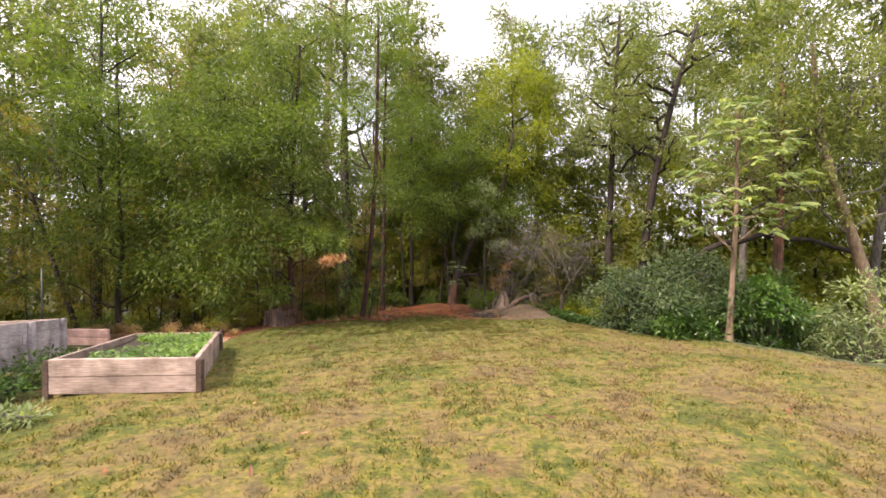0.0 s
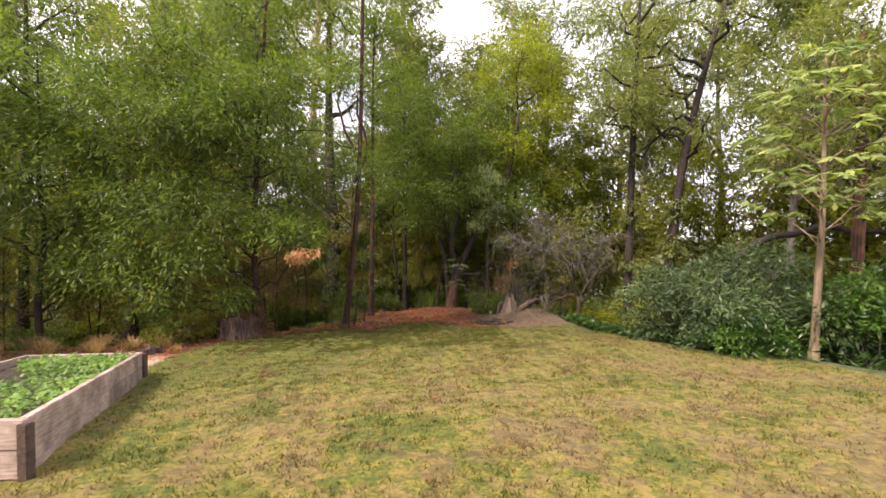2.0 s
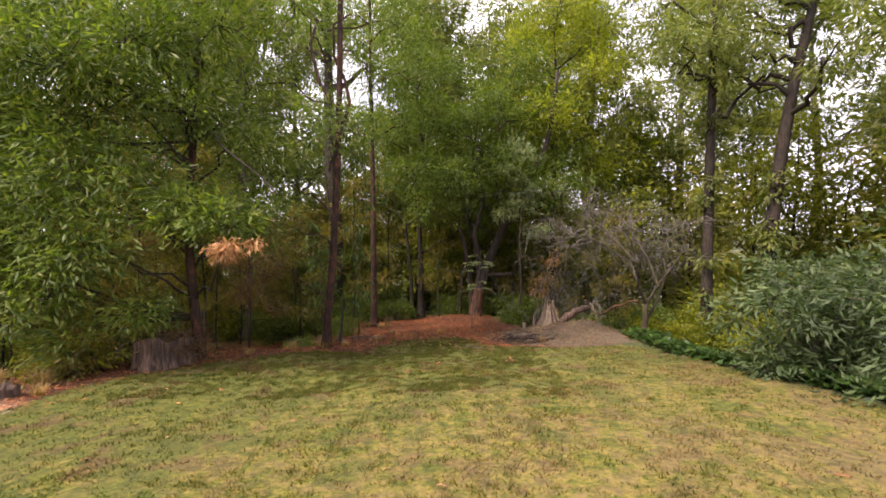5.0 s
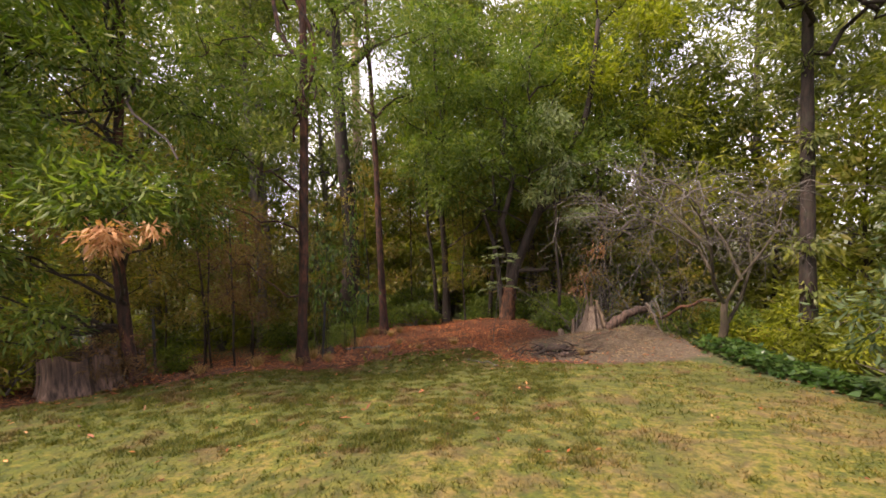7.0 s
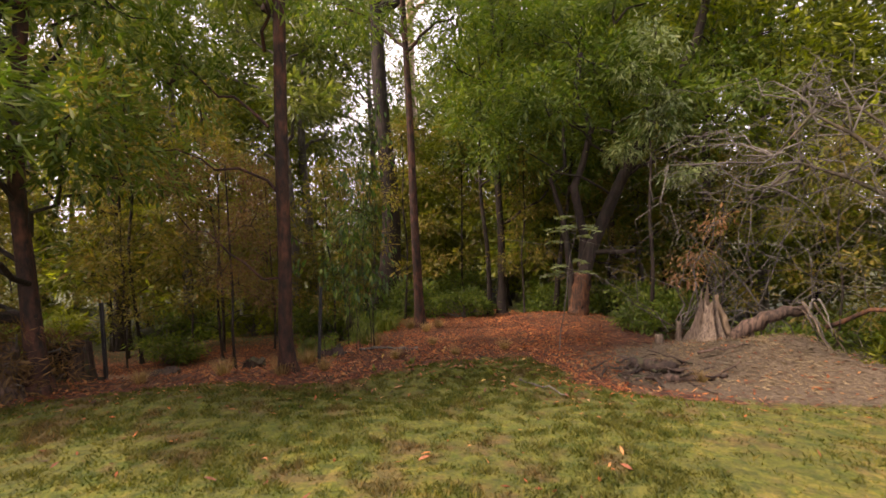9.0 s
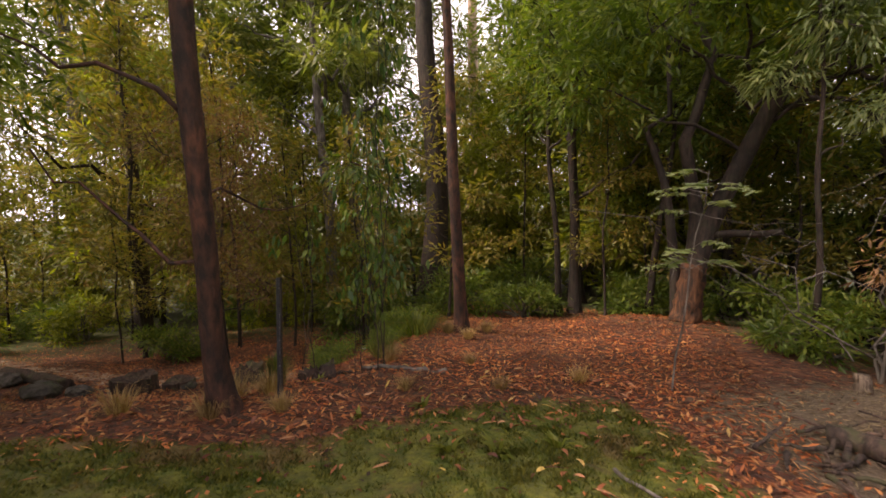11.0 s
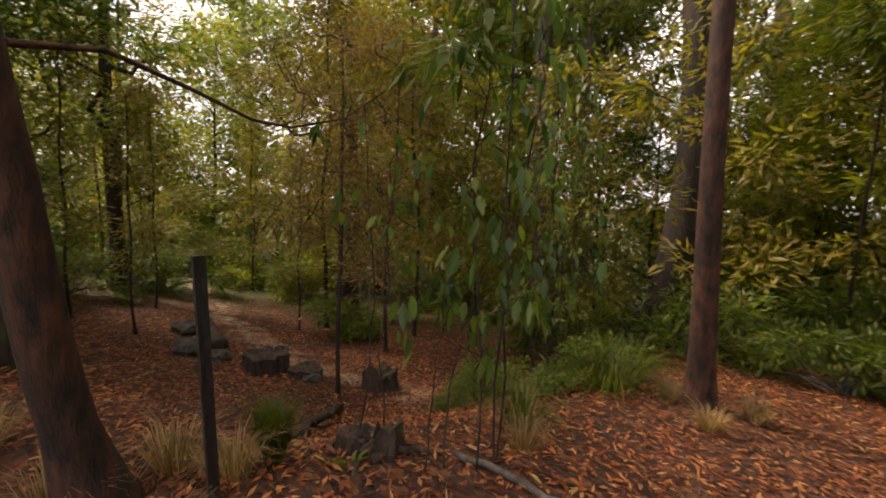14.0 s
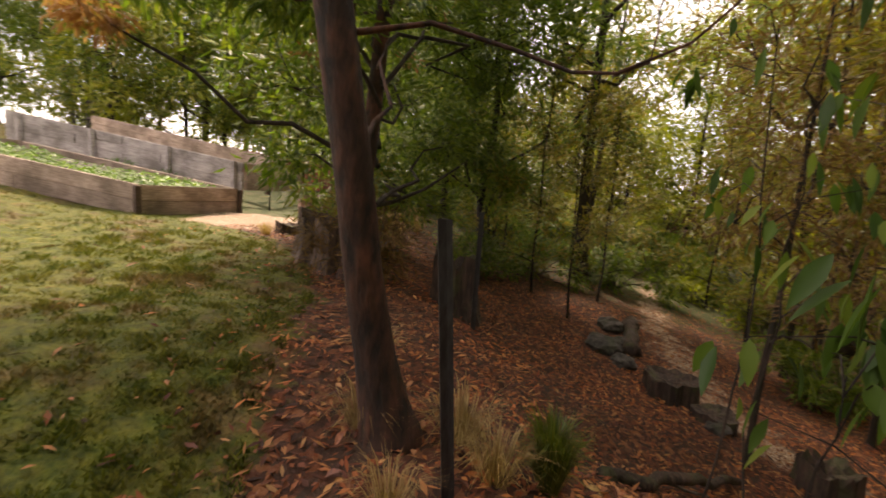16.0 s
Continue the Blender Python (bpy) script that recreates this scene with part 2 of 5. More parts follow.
PLASTIC = bark_mat("faded_blue_plastic", (0.30, 0.42, 0.55), (0.22, 0.33, 0.45), rough=0.4, relief=0.001)
LEAF_DEAD = leaf_mat("dead_orange_leaf", [(0.27, 0.12, 0.065), (0.38, 0.2, 0.115), (0.46, 0.29, 0.19)], rough=0.8)
LEAF_RUST = leaf_mat("rust_brown_needles", [(0.10, 0.06, 0.03), (0.16, 0.09, 0.045), (0.20, 0.12, 0.05)], rough=0.8)
LEAF_LITTER = leaf_mat("fallen_leaf", [(0.03, 0.008, 0.004), (0.1, 0.022, 0.008), (0.21, 0.05, 0.014), (0.36, 0.115, 0.036), (0.44, 0.22, 0.1)], rough=0.7, through_light=0.1, patch=0.7)
STRAW = leaf_mat("dry_straw_grass", [(0.20, 0.12, 0.06), (0.33, 0.22, 0.12), (0.44, 0.32, 0.19)], rough=0.8)
MAT = leaf_mat("grey_brown_bark_shreds", [(0.05, 0.036, 0.024), (0.12, 0.088, 0.06), (0.19, 0.145, 0.1), (0.28, 0.22, 0.155)], rough=0.85, through_light=0.1)
REEDS = leaf_mat("green_tussock_blade", [(0.045, 0.08, 0.01), (0.1, 0.135, 0.016), (0.17, 0.175, 0.03)], rough=0.5)
SLEEPER = wood_mat("weathered_sleeper_wood", (0.50, 0.40, 0.34), (0.24, 0.17, 0.14), (0.7, 9, 9))
SLEEPER_END = wood_mat("dark_end_grain_wood", (0.12, 0.08, 0.06), (0.035, 0.022, 0.016), (4, 4, 4))
SLEEPER_GREY = wood_mat("silver_grey_sleeper_wood", (0.52, 0.50, 0.51), (0.26, 0.24, 0.25), (0.7, 9, 9))
SLEEPER_PINK = wood_mat("pinkish_sleeper_wood", (0.52, 0.36, 0.32), (0.27, 0.17, 0.15), (0.7, 9, 9))
SOIL = bark_mat("garden_soil", (0.07, 0.045, 0.03), (0.02, 0.013, 0.01), stretch=(12, 12, 12), relief=0.03)
PICKET = bark_mat("black_steel_paint", (0.035, 0.037, 0.04), (0.012, 0.012, 0.013), rough=0.45, stretch=(30, 30, 6), relief=0.001)
ROCK = bark_mat("mossy_stone", (0.10, 0.085, 0.075), (0.022, 0.019, 0.016), moss=(0.05, 0.06, 0.03), stretch=(6, 6, 6), relief=0.02)
FENCE_RED = wood_mat("red_brown_fence_paint", (0.24, 0.07, 0.045), (0.11, 0.035, 0.025), (9, 9, 0.7))


def lawn_blade_material():
    m, nt, b = nodes_of("mown_grass_blade")
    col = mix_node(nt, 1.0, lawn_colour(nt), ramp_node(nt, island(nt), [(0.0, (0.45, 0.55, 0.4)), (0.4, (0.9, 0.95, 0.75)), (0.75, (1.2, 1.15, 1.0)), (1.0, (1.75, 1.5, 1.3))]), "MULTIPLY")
    nt.links.new(col, b.inputs["Base Color"])
    b.inputs["Roughness"].default_value = 0.7
    tr = nt.nodes.new("ShaderNodeBsdfTranslucent")
    nt.links.new(col, tr.inputs[0])
    mx = nt.nodes.new("ShaderNodeMixShader")
    mx.inputs[0].default_value = 0.5
    nt.links.new(b.outputs[0], mx.inputs[1])
    nt.links.new(tr.outputs[0], mx.inputs[2])
    nt.links.new(mx.outputs[0], nt.nodes["Material Output"].inputs[0])
    return m


BLADES = lawn_blade_material()

# ---- shape of the land ----


def ease(a, b, v):
    u = np.clip((v - a) / (b - a), 0, 1)
    return u * u * (3 - 2 * u)


EDGE = [(-30, 4), (-12, 12.2), (-7, 13.6), (-4.2, 15.5), (-2.2, 17.1), (-1.9, 18.6), (-2.4, 21.5), (-3.5, 26), (-6, 34)]
LAWN_R = [(14, -8), (9.5, 3), (8.3, 7), (7.9, 8.5), (7.3, 10.6), (6.2, 12), (5.9, 14.4), (5.6, 15.8), (5.4, 17.0)]
LAWN = [(-14, -8), (-14, 3), (-9, 7.0), (-7.4, 9.6), (-5.2, 11.2), (-5.2, 13.0), (-4.4, 14.5), (-3.5, 15.35), (-1.95, 16.3), (-1.15, 17.1), (-0.15, 18.15), (0.9, 18.7), (1.35, 18.0), (1.6, 17.4), (2.4, 17.0), (3.6, 17.15), (4.7, 17.3)] + LAWN_R[::-1]
TRACK = [(-4.6, 20.2), (-6.6, 19.0), (-9.0, 18.5), (-11.5, 18.3), (-15, 18.1), (-22, 17)]


def line_distance(x, y, line):
    """Distance of points to a line of corners, positive on its left."""
    best = np.full(np.shape(x), 1e9)
    side = np.ones(np.shape(x))
    for (ax, ay), (bx, by) in zip(line, line[1:]):
        ux, uy = bx - ax, by - ay
        s = np.clip(((x - ax) * ux + (y - ay) * uy) / (ux * ux + uy * uy), 0, 1)
        dx, dy = x - ax - s * ux, y - ay - s * uy
        q = np.hypot(dx, dy)
        closer = q < best
        side = np.where(closer, np.where(ux * dy - uy * dx > 0, 1.0, -1.0), side)
        best = np.where(closer, q, best)
    return best * side


def inside(x, y, poly):
    hit = np.zeros(np.shape(x), bool)
    for (ax, ay), (bx, by) in zip(poly, poly[1:] + poly[:1]):
        cross = ((ay > y) != (by > y)) & (x < (bx - ax) * (y - ay) / (by - ay + 1e-12) + ax)
        hit ^= cross
    return hit


def land(x, y):
    """Height of the ground."""
    x, y = np.asarray(x, float), np.asarray(y, float)
    z = 0.2 - 0.115 * np.clip(y, -10, 40)
    z -= 0.05 * np.clip(1 - x, 0, 10) * (1 - ease(10, 16, y))
    d = line_distance(x, y, EDGE)
    z -= 0.85 * ease(-0.1, 2.6, d) + 0.06 * np.clip(d - 2.6, 0, 8)
    r = -line_distance(x, y, LAWN_R)
    z -= 0.55 * ease(0.2, 2.2, r) * ease(-4, 4, y)
    mound = np.exp(-(((x - 4.2) / 1.5) ** 2 + ((y - 19.25) / 0.95) ** 2))
    z += mound * (0.42 + 0.08 * np.sin(x * 3.4 + 1.0) * np.sin(y * 4.1) + 0.05 * np.sin(x * 7.3) * np.sin(y * 6.1 + x))
    z += 0.3 * np.exp(-(((x - 5.9) / 0.9) ** 2 + ((y - 18.2) / 0.9) ** 2))
    z += 0.3 * np.exp(-(((x - 1.6) / 2.0) ** 2 + ((y - 23.3) / 1.8) ** 2))
    z -= 0.16 * np.exp(-(((x + 1.2) / 0.9) ** 2 + ((y - 16.5) / 0.6) ** 2))
    z += 0.035 * np.sin(x * 1.3 + 1.0) * np.sin(y * 1.1) + 0.02 * np.sin(x * 3.1) * np.sin(y * 2.7 + 0.5)
    return z


def lz(x, y):
    return float(land(x, y))


def mesh_object(name, verts, faces, material, parent=None, label="", smooth=True):
    me = bpy.data.meshes.new(name)
    me.from_pydata([tuple(v) for v in verts], [], faces)
    me.materials.append(material)
    if smooth:
        me.shade_smooth()
    ob = new(name, me)
    if parent:
        ob.parent = parent
    if label:
        ob["label"] = label
    return ob


def tris_object(name, verts, tris, material, parent=None, label=""):
    """A mesh of loose triangles, from arrays."""
    me = bpy.data.meshes.new(name)
    n = len(tris)
    me.vertices.add(len(verts))
    me.vertices.foreach_set("co", np.ascontiguousarray(verts, np.float32).ravel())
    me.loops.add(3 * n)
    me.loops.foreach_set("vertex_index", np.ascontiguousarray(tris, np.int32).ravel())
    me.polygons.add(n)
    me.polygons.foreach_set("loop_start", np.arange(0, 3 * n, 3, dtype=np.int32))
    me.update(calc_edges=True)
    me.materials.append(material)
    ob = new(name, me)
    if parent:
        ob.parent = parent
    if label:
        ob["label"] = label
    return ob


def thing(name, x, y, z, label, category, group="", kind=""):
    e = new(name)
    e.location = (x, y, z)
    return tagged(e, label, category, group, kind)


def part(name, bm, material, parent, label=""):
    me = bpy.data.meshes.new(name)
    bm.to_mesh(me)
    bm.free()
    me.materials.append(material)
    ob = new(name, me)
    ob.parent = parent
    if label:
        ob["label"] = label
    return ob


def unit(v):
    return v / np.maximum(np.linalg.norm(v, axis=-1, keepdims=True), 1e-9)


def leaves(rng, at, way, length, width, fold=0.25, up=0.7):
    """Folded leaves: their roots, the ways they point, lengths and widths, as vertices and triangles."""
    n = len(at)
    way = unit(way)
    nrm = rng.normal(size=(n, 3)) * (1 - up)
    nrm[:, 2] += up
    side = unit(np.cross(way, nrm))
    nrm = np.cross(side, way)
    L, W = length[:, None], width[:, None]
    mid = at + way * L * 0.45 + nrm * W * fold
    v = np.stack([at, mid + side * W / 2 - nrm * W * fold * 2, at + way * L, mid - side * W / 2 - nrm * W * fold * 2], 1).reshape(-1, 3)
    k = np.arange(n)[:, None] * 4
    t = np.concatenate([k + [0, 1, 2], k + [0, 2, 3]], 1).reshape(-1, 3)
    return v, t


def tube(pts, radii, sides=8, wob=0.0, rng=None, cap=True):
    """Vertices and faces of a tapering tube along points."""
    pts, radii = np.asarray(pts, float), np.asarray(radii, float)
    n = len(pts)
    tan = unit(np.gradient(pts, axis=0))
    ref = np.array([0.31, 0.95, 0.07]) if abs(tan[0][2]) > 0.6 else np.array([0.1, 0.2, 0.97])
    a = unit(np.cross(tan, ref))
    b = np.cross(tan, a)
    ang = np.arange(sides) * 2 * math.pi / sides
    ring = np.cos(ang)[None, :, None] * a[:, None] + np.sin(ang)[None, :, None] * b[:, None]
    r = np.repeat(radii[:, None], sides, 1)
    if wob and rng is not None:
        r = r * (1 + wob * rng.normal(size=r.shape))
    v = (pts[:, None] + ring * r[:, :, None]).reshape(-1, 3)
    f = []
    for i in range(n - 1):
        for j in range(sides):
            k = (j + 1) % sides
            f.append((i * sides + j, i * sides + k, (i + 1) * sides + k, (i + 1) * sides + j))
    if cap:
        f.append(tuple((n - 1) * sides + j for j in range(sides)))
        f.append(tuple(sides - 1 - j for j in range(sides)))
    return v, f


def joined(bits):
    v, f, k = [], [], 0
    for bv, bf in bits:
        v.extend(bv)
        f.extend([tuple(i + k for i in q) for q in bf])
        k += len(bv)
    return v, f


def bent(rng, a, b, n=6, sag=0.0, rough=0.05):
    """A crooked line from a to b, sagging (or arching, when negative) in its middle."""
    a, b = np.asarray(a, float), np.asarray(b, float)
    s = np.linspace(0, 1, n)[:, None]
    p = a + (b - a) * s
    p[:, 2] -= sag * np.sin(np.pi * s[:, 0])
    d = np.linalg.norm(b - a)
    p[1:-1] += rng.normal(size=(n - 2, 3)) * rough * d
    return p


# ---- the ground, one sheet out to the horizon ----


def build_ground():
    xs = np.concatenate([[-900, -400, -180, -90, -60, -42, -32, -26, -22], np.arange(-19, 13.01, 0.16), [14, 16, 19, 23, 29, 38, 55, 90, 180, 400, 900]])
    ys = np.concatenate([[-900, -400, -150, -60, -30, -18, -12, -8], np.arange(-5, 27.01, 0.16), [28, 29.5, 31, 33, 36, 40, 46, 55, 75, 120, 250, 500, 900]])
    X, Y = np.meshgrid(xs, ys)
    Z = land(X, Y)
    rng = np.random.default_rng(3)
    near = (X > -19) & (X < 13) & (Y > -5) & (Y < 27)
    Z = Z + np.where(near, rng.normal(size=X.shape) * 0.006, 0)
    nx, ny = len(xs), len(ys)
    v = np.stack([X, Y, Z], -1).reshape(-1, 3)
    i = (np.arange(ny - 1)[:, None] * nx + np.arange(nx - 1)[None, :]).ravel()
    q = np.stack([i, i + 1, i + nx + 1, i + nx], 1)
    me = bpy.data.meshes.new("ground")
    me.vertices.add(len(v))
    me.vertices.foreach_set("co", v.astype(np.float32).ravel())
    me.loops.add(4 * len(q))
    me.loops.foreach_set("vertex_index", q.astype(np.int32).ravel())
    me.polygons.add(len(q))
    me.polygons.foreach_set("loop_start", np.arange(0, 4 * len(q), 4, dtype=np.int32))
    me.update(calc_edges=True)
    x, y = v[:, 0], v[:, 1]
    ring = np.abs(line_distance(x, y, LAWN + LAWN[:1]))
    lawn = 0.5 + np.where(inside(x, y, LAWN), 1, -1) * np.clip(ring * 0.9, 0, 0.5)
    lawn = np.where(y < -8, 1, lawn)
    # sunny clearing beyond the ivy bank
    lawn = np.maximum(lawn, np.clip(1.6 - np.hypot((x - 13) / 4, (y - 21.5) / 3.5), 0, 1))
    track = np.abs(line_distance(x, y, TRACK))
    pale = np.clip(0.62 - 0.6 * track, 0, 1)
    pale = np.maximum(pale, np.clip(1.35 - np.hypot((x + 6.7) / 2.3, (y - 11.7) / 1.2), 0, 1))
    brush = np.clip(1.7 - np.hypot((x - 3.9) / 2.0, (y - 18.8) / 1.35), 0, 1)
    litter = np.clip(1.3 - np.hypot((x + 3) / 9.5, (y - 18) / 8.0) * 0.9, 0, 1)
    litter = np.minimum(litter, np.clip(1.2 - (x - 3.2) * 0.5, 0, 1))
    for key, val in (("lawn", lawn), ("pale", pale), ("litter", litter), ("brush", brush)):
        me.attributes.new(key, "FLOAT", "POINT").data.foreach_set("value", val.astype(np.float32))
    me.materials.append(GROUND)
    me.shade_smooth()
    tagged(new("ground", me), "sloping garden ground of patchy lawn, leaf litter and forest floor", "ground", kind="structure")


build_ground()


def build_lawn_grass():
    rng = np.random.default_rng(11)
    n = 520000
    near = 170000
    x = np.concatenate([rng.uniform(-9, 9, n), rng.uniform(-4.6, 2.6, near)])
    y = np.concatenate([rng.uniform(-1, 18.8, n), rng.uniform(12.5, 18.7, near)])
    n += near
    keep = inside(x, y, LAWN) & (rng.random(n) < np.clip(1.15 - np.abs(x) / 11, 0.25, 1))
    tuft = np.sin(x * 2.1 + np.sin(y * 1.7) * 2) * np.sin(y * 2.4 + np.sin(x * 1.3) * 2)
    clump = np.sin(x * 9.3 + np.sin(y * 7.1) * 2.2) * np.sin(y * 8.7 + np.sin(x * 6.3) * 2.2)
    keep &= rng.random(n) < 0.5 + 0.25 * tuft + 0.4 * clump
    x, y = x[keep], y[keep]
    bed = inside(x, y, [(-3.15, 6.2), (-5.3, 6.2), (-6.9, 10.75), (-4.75, 10.75)])
    x, y = x[~bed], y[~bed]
    n = len(x)
    z = land(x, y) - 0.004
    a = rng.uniform(0, 2 * math.pi, n)
    tall = np.clip(0.75 + 0.5 * np.sin(x * 9.3 + np.sin(y * 7.1) * 2.2) * np.sin(y * 8.7 + np.sin(x * 6.3) * 2.2), 0.3, 1.3)
    h = rng.uniform(0.018, 0.055, n) * tall
    w = rng.uniform(0.004, 0.01, n)
    lean = rng.uniform(0.2, 1.3, n) * h
    c, s = np.cos(a), np.sin(a)
    b = rng.uniform(0, 2 * math.pi, n)
    p0 = np.stack([x - c * w, y - s * w, z], 1)
    p1 = np.stack([x + c * w, y + s * w, z], 1)
    p2 = np.stack([x + np.cos(b) * lean, y + np.sin(b) * lean, z + h], 1)
    v = np.stack([p0, p1, p2], 1).reshape(-1, 3)
    tagged(tris_object("lawn_grass", v, np.arange(3 * n).reshape(-1, 3), BLADES), "short patchy mown grass, green with dry straw patches", "grass", kind="stuff")


build_lawn_grass()


def build_leaf_litter():
    rng = np.random.default_rng(12)
    n = 165000
    x = rng.uniform(-13, 6, n)
    y = rng.uniform(12, 27, n)
    inner = inside(x, y, LAWN)
    ring = np.abs(line_distance(x, y, LAWN + LAWN[:1]))
    den = np.where(inner, 0.4 * np.exp(-ring / 0.35) + 0.012, 1.0)
    den *= np.clip(1.5 - np.hypot(x + 1.5, y - 17.5) / 9, 0.05, 1) * np.where(x > 2.2, 0.16, 1)
    keep = rng.random(n) < den
    x, y = x[keep], y[keep]
    n = len(x)
    a = rng.uniform(0, 2 * math.pi, n)
    way = np.stack([np.cos(a), np.sin(a), rng.normal(size=n) * 0.25], 1)
    at = np.stack([x, y, land(x, y) + rng.uniform(0.004, 0.03, n)], 1)
    v, t = leaves(rng, at, way, rng.uniform(0.03, 0.1, n), rng.uniform(0.012, 0.03, n), fold=-0.15, up=0.8)
    return tagged(tris_object("leaf_litter", v, t, LEAF_LITTER), "thick carpet of fallen red-brown gum leaves on the ground", "leaf litter", kind="stuff")


litter = build_leaf_litter()

# ---- trees ----


MORE, WIDER, LONGER = 0.95, 1.2, 1.6


class Crown:
    """Gathers the wood and the leaves of a tree, in metres from its foot."""

    def __init__(self, seed):
        self.rng = np.random.default_rng(seed)
        self.limbs, self.wood, self.at, self.way, self.len, self.wid = [], [], [], [], [], []

    def spray(self, centre, radius, count, length, width, droop=0.2, clumps=None, flat=0.7, twigs=True, up=0.5):
        """Leaves in small clumps about a place, on thin twigs that reach them."""
        rng = self.rng
        centre = np.asarray(centre, float)
        clumps = clumps or max(3, count // 45)
        count, width, length = int(count * MORE), width * WIDER, length * LONGER
        d = unit(rng.normal(size=(clumps, 3))) * (rng.random((clumps, 1)) ** 0.45) * radius
        d[:, 2] *= flat
        c = centre + d
        if twigs:
            for k in range(0, clumps, 6):
                self.wood.append(tube(bent(rng, centre - [0, 0, radius * 0.25], c[k], 4, rough=0.06), np.linspace(0.012, 0.003, 4) * (1 + radius * 0.25), 3, cap=False))
        per = max(1, count // clumps)
        size = radius * rng.uniform(0.10, 0.26, (clumps, 1)) + 0.06
        g = rng.normal(size=(clumps, per, 3))
        g[:, :, 2] *= 0.6
        at = (c[:, None] + g * size[:, None]).reshape(-1, 3)
        way = unit(g + d[:, None] / max(radius, 0.01) * 0.8).reshape(-1, 3) + rng.normal(size=(clumps * per, 3)) * 0.45
        way[:, 2] -= droop
        n = clumps * per
        self.at.append(at)
        self.way.append(way)
        self.len.append(length * rng.uniform(0.6, 1.25, n))
        self.wid.append(width * rng.uniform(0.7, 1.25, n))

    def limb(self, a, b, r0, r1, sag=0.0, n=7, rough=0.04, sides=6):
        self.limbs.append(tube(bent(self.rng, a, b, n, sag, rough), np.linspace(r0, r1, n), sides, cap=False))

    def finish(self, root, bark, leaf, crown_label="", limb_name="limb", twig_bark=None):
        for v, f in self.limbs:
            mesh_object(limb_name, v, f, bark, root)
        if self.wood:
            v, f = joined(self.wood)
            mesh_object("twig", v, f, twig_bark or bark, root)["kind"] = "stuff"
        if self.at:
            v, t = leaves(self.rng, np.concatenate(self.at), np.concatenate(self.way), np.concatenate(self.len), np.concatenate(self.wid))
            tris_object("crown", v, t, leaf, root, crown_label)


def trunk_part(root, path, r0, r1, bark, seed, flare=1.5, sides=12, label="", wob=0.03, name="trunk"):
    """A trunk along a line given from the foot, flared at the ground."""
    rng = np.random.default_rng(seed)
    path = np.asarray(path, float)
    n = max(12, 3 * len(path))
    s = np.linspace(0, len(path) - 1, n)
    k = np.minimum(s.astype(int), len(path) - 2)
    u = (s - k)[:, None]
    p0, p1, p2, p3 = path[np.maximum(k - 1, 0)], path[k], path[k + 1], path[np.minimum(k + 2, len(path) - 1)]
    pts = 0.5 * (2 * p1 + (p2 - p0) * u + (2 * p0 - 5 * p1 + 4 * p2 - p3) * u**2 + (3 * p1 - p0 - 3 * p2 + p3) * u**3)
    extra = np.array([pts[0] - [0, 0, 0.15], pts[0], pts[0] + (pts[1] - pts[0]) * 0.12, pts[0] + (pts[1] - pts[0]) * 0.4])
    pts = np.concatenate([extra, pts[1:]])
    h = np.concatenate([[0], np.cumsum(np.linalg.norm(np.diff(pts, axis=0), axis=1))])
    rad = r0 + (r1 - r0) * (h / h[-1]) ** 0.9 + r0 * (flare - 1) * np.exp(-np.maximum(h - 0.15, 0) / (2.2 * r0))
    v, f = tube(pts, rad, sides, wob, rng)
    return mesh_object(name, v, f, bark, root, label)


def auto_tree(name, label, x, y, h, r, low, spread, count, length, width, bark, leaf, seed, lean=(0.0, 0.0), blobs=9, droop=0.2, top=0.45, group="", flat=0.7, fork=0):
    """A whole tree: trunk, limbs and a crown of many clumps between the heights low and h."""
    root = thing(name, x, y, lz(x, y), label, "tree", group)
    c = Crown(seed)
    rng = c.rng
    path = [(lean[0] * s + rng.normal() * 0.006 * h * (s > 0), lean[1] * s + rng.normal() * 0.006 * h * (s > 0), h * 0.94 * s) for s in np.linspace(0, 1, 6)]
    trunk_part(root, path, r, max(0.012, r * 0.18), bark, seed)
    P = np.array(path)
    for i in range(blobs):
        s = (i + 0.6) / blobs
        z = low + (h - low) * s
        a = i * 2.4 + rng.uniform(-0.6, 0.6)
        reach = spread * (1 - (1 - top) * s) * rng.uniform(0.35, 1.0)
        ax = np.array([np.interp(z, P[:, 2], P[:, k]) for k in (0, 1)])
        b = np.array([ax[0] + math.cos(a) * reach, ax[1] + math.sin(a) * reach, z])
        z0 = max(0.3 * low + 0.2, z - reach * rng.uniform(0.5, 0.9))
        st = np.array([np.interp(z0, P[:, 2], P[:, 0]), np.interp(z0, P[:, 2], P[:, 1]), z0])
        c.limb(st, b, r * (0.42 - 0.2 * s), r * 0.09, sag=rng.uniform(-0.1, 0.12) * reach)
        c.spray(b, spread * rng.uniform(0.34, 0.52), count // blobs, length, width, droop, flat=flat)
    c.finish(root, bark, leaf)
    return root


def placed(ob, x, y, s, turn, dz=0.0, tilt=0.0):
    return copy_thing(ob, Matrix.Translation((x, y, lz(x, y) + dz)) @ Euler((tilt, 0, turn)).to_matrix().to_4x4() @ Matrix.Diagonal((s, s, s, 1)))


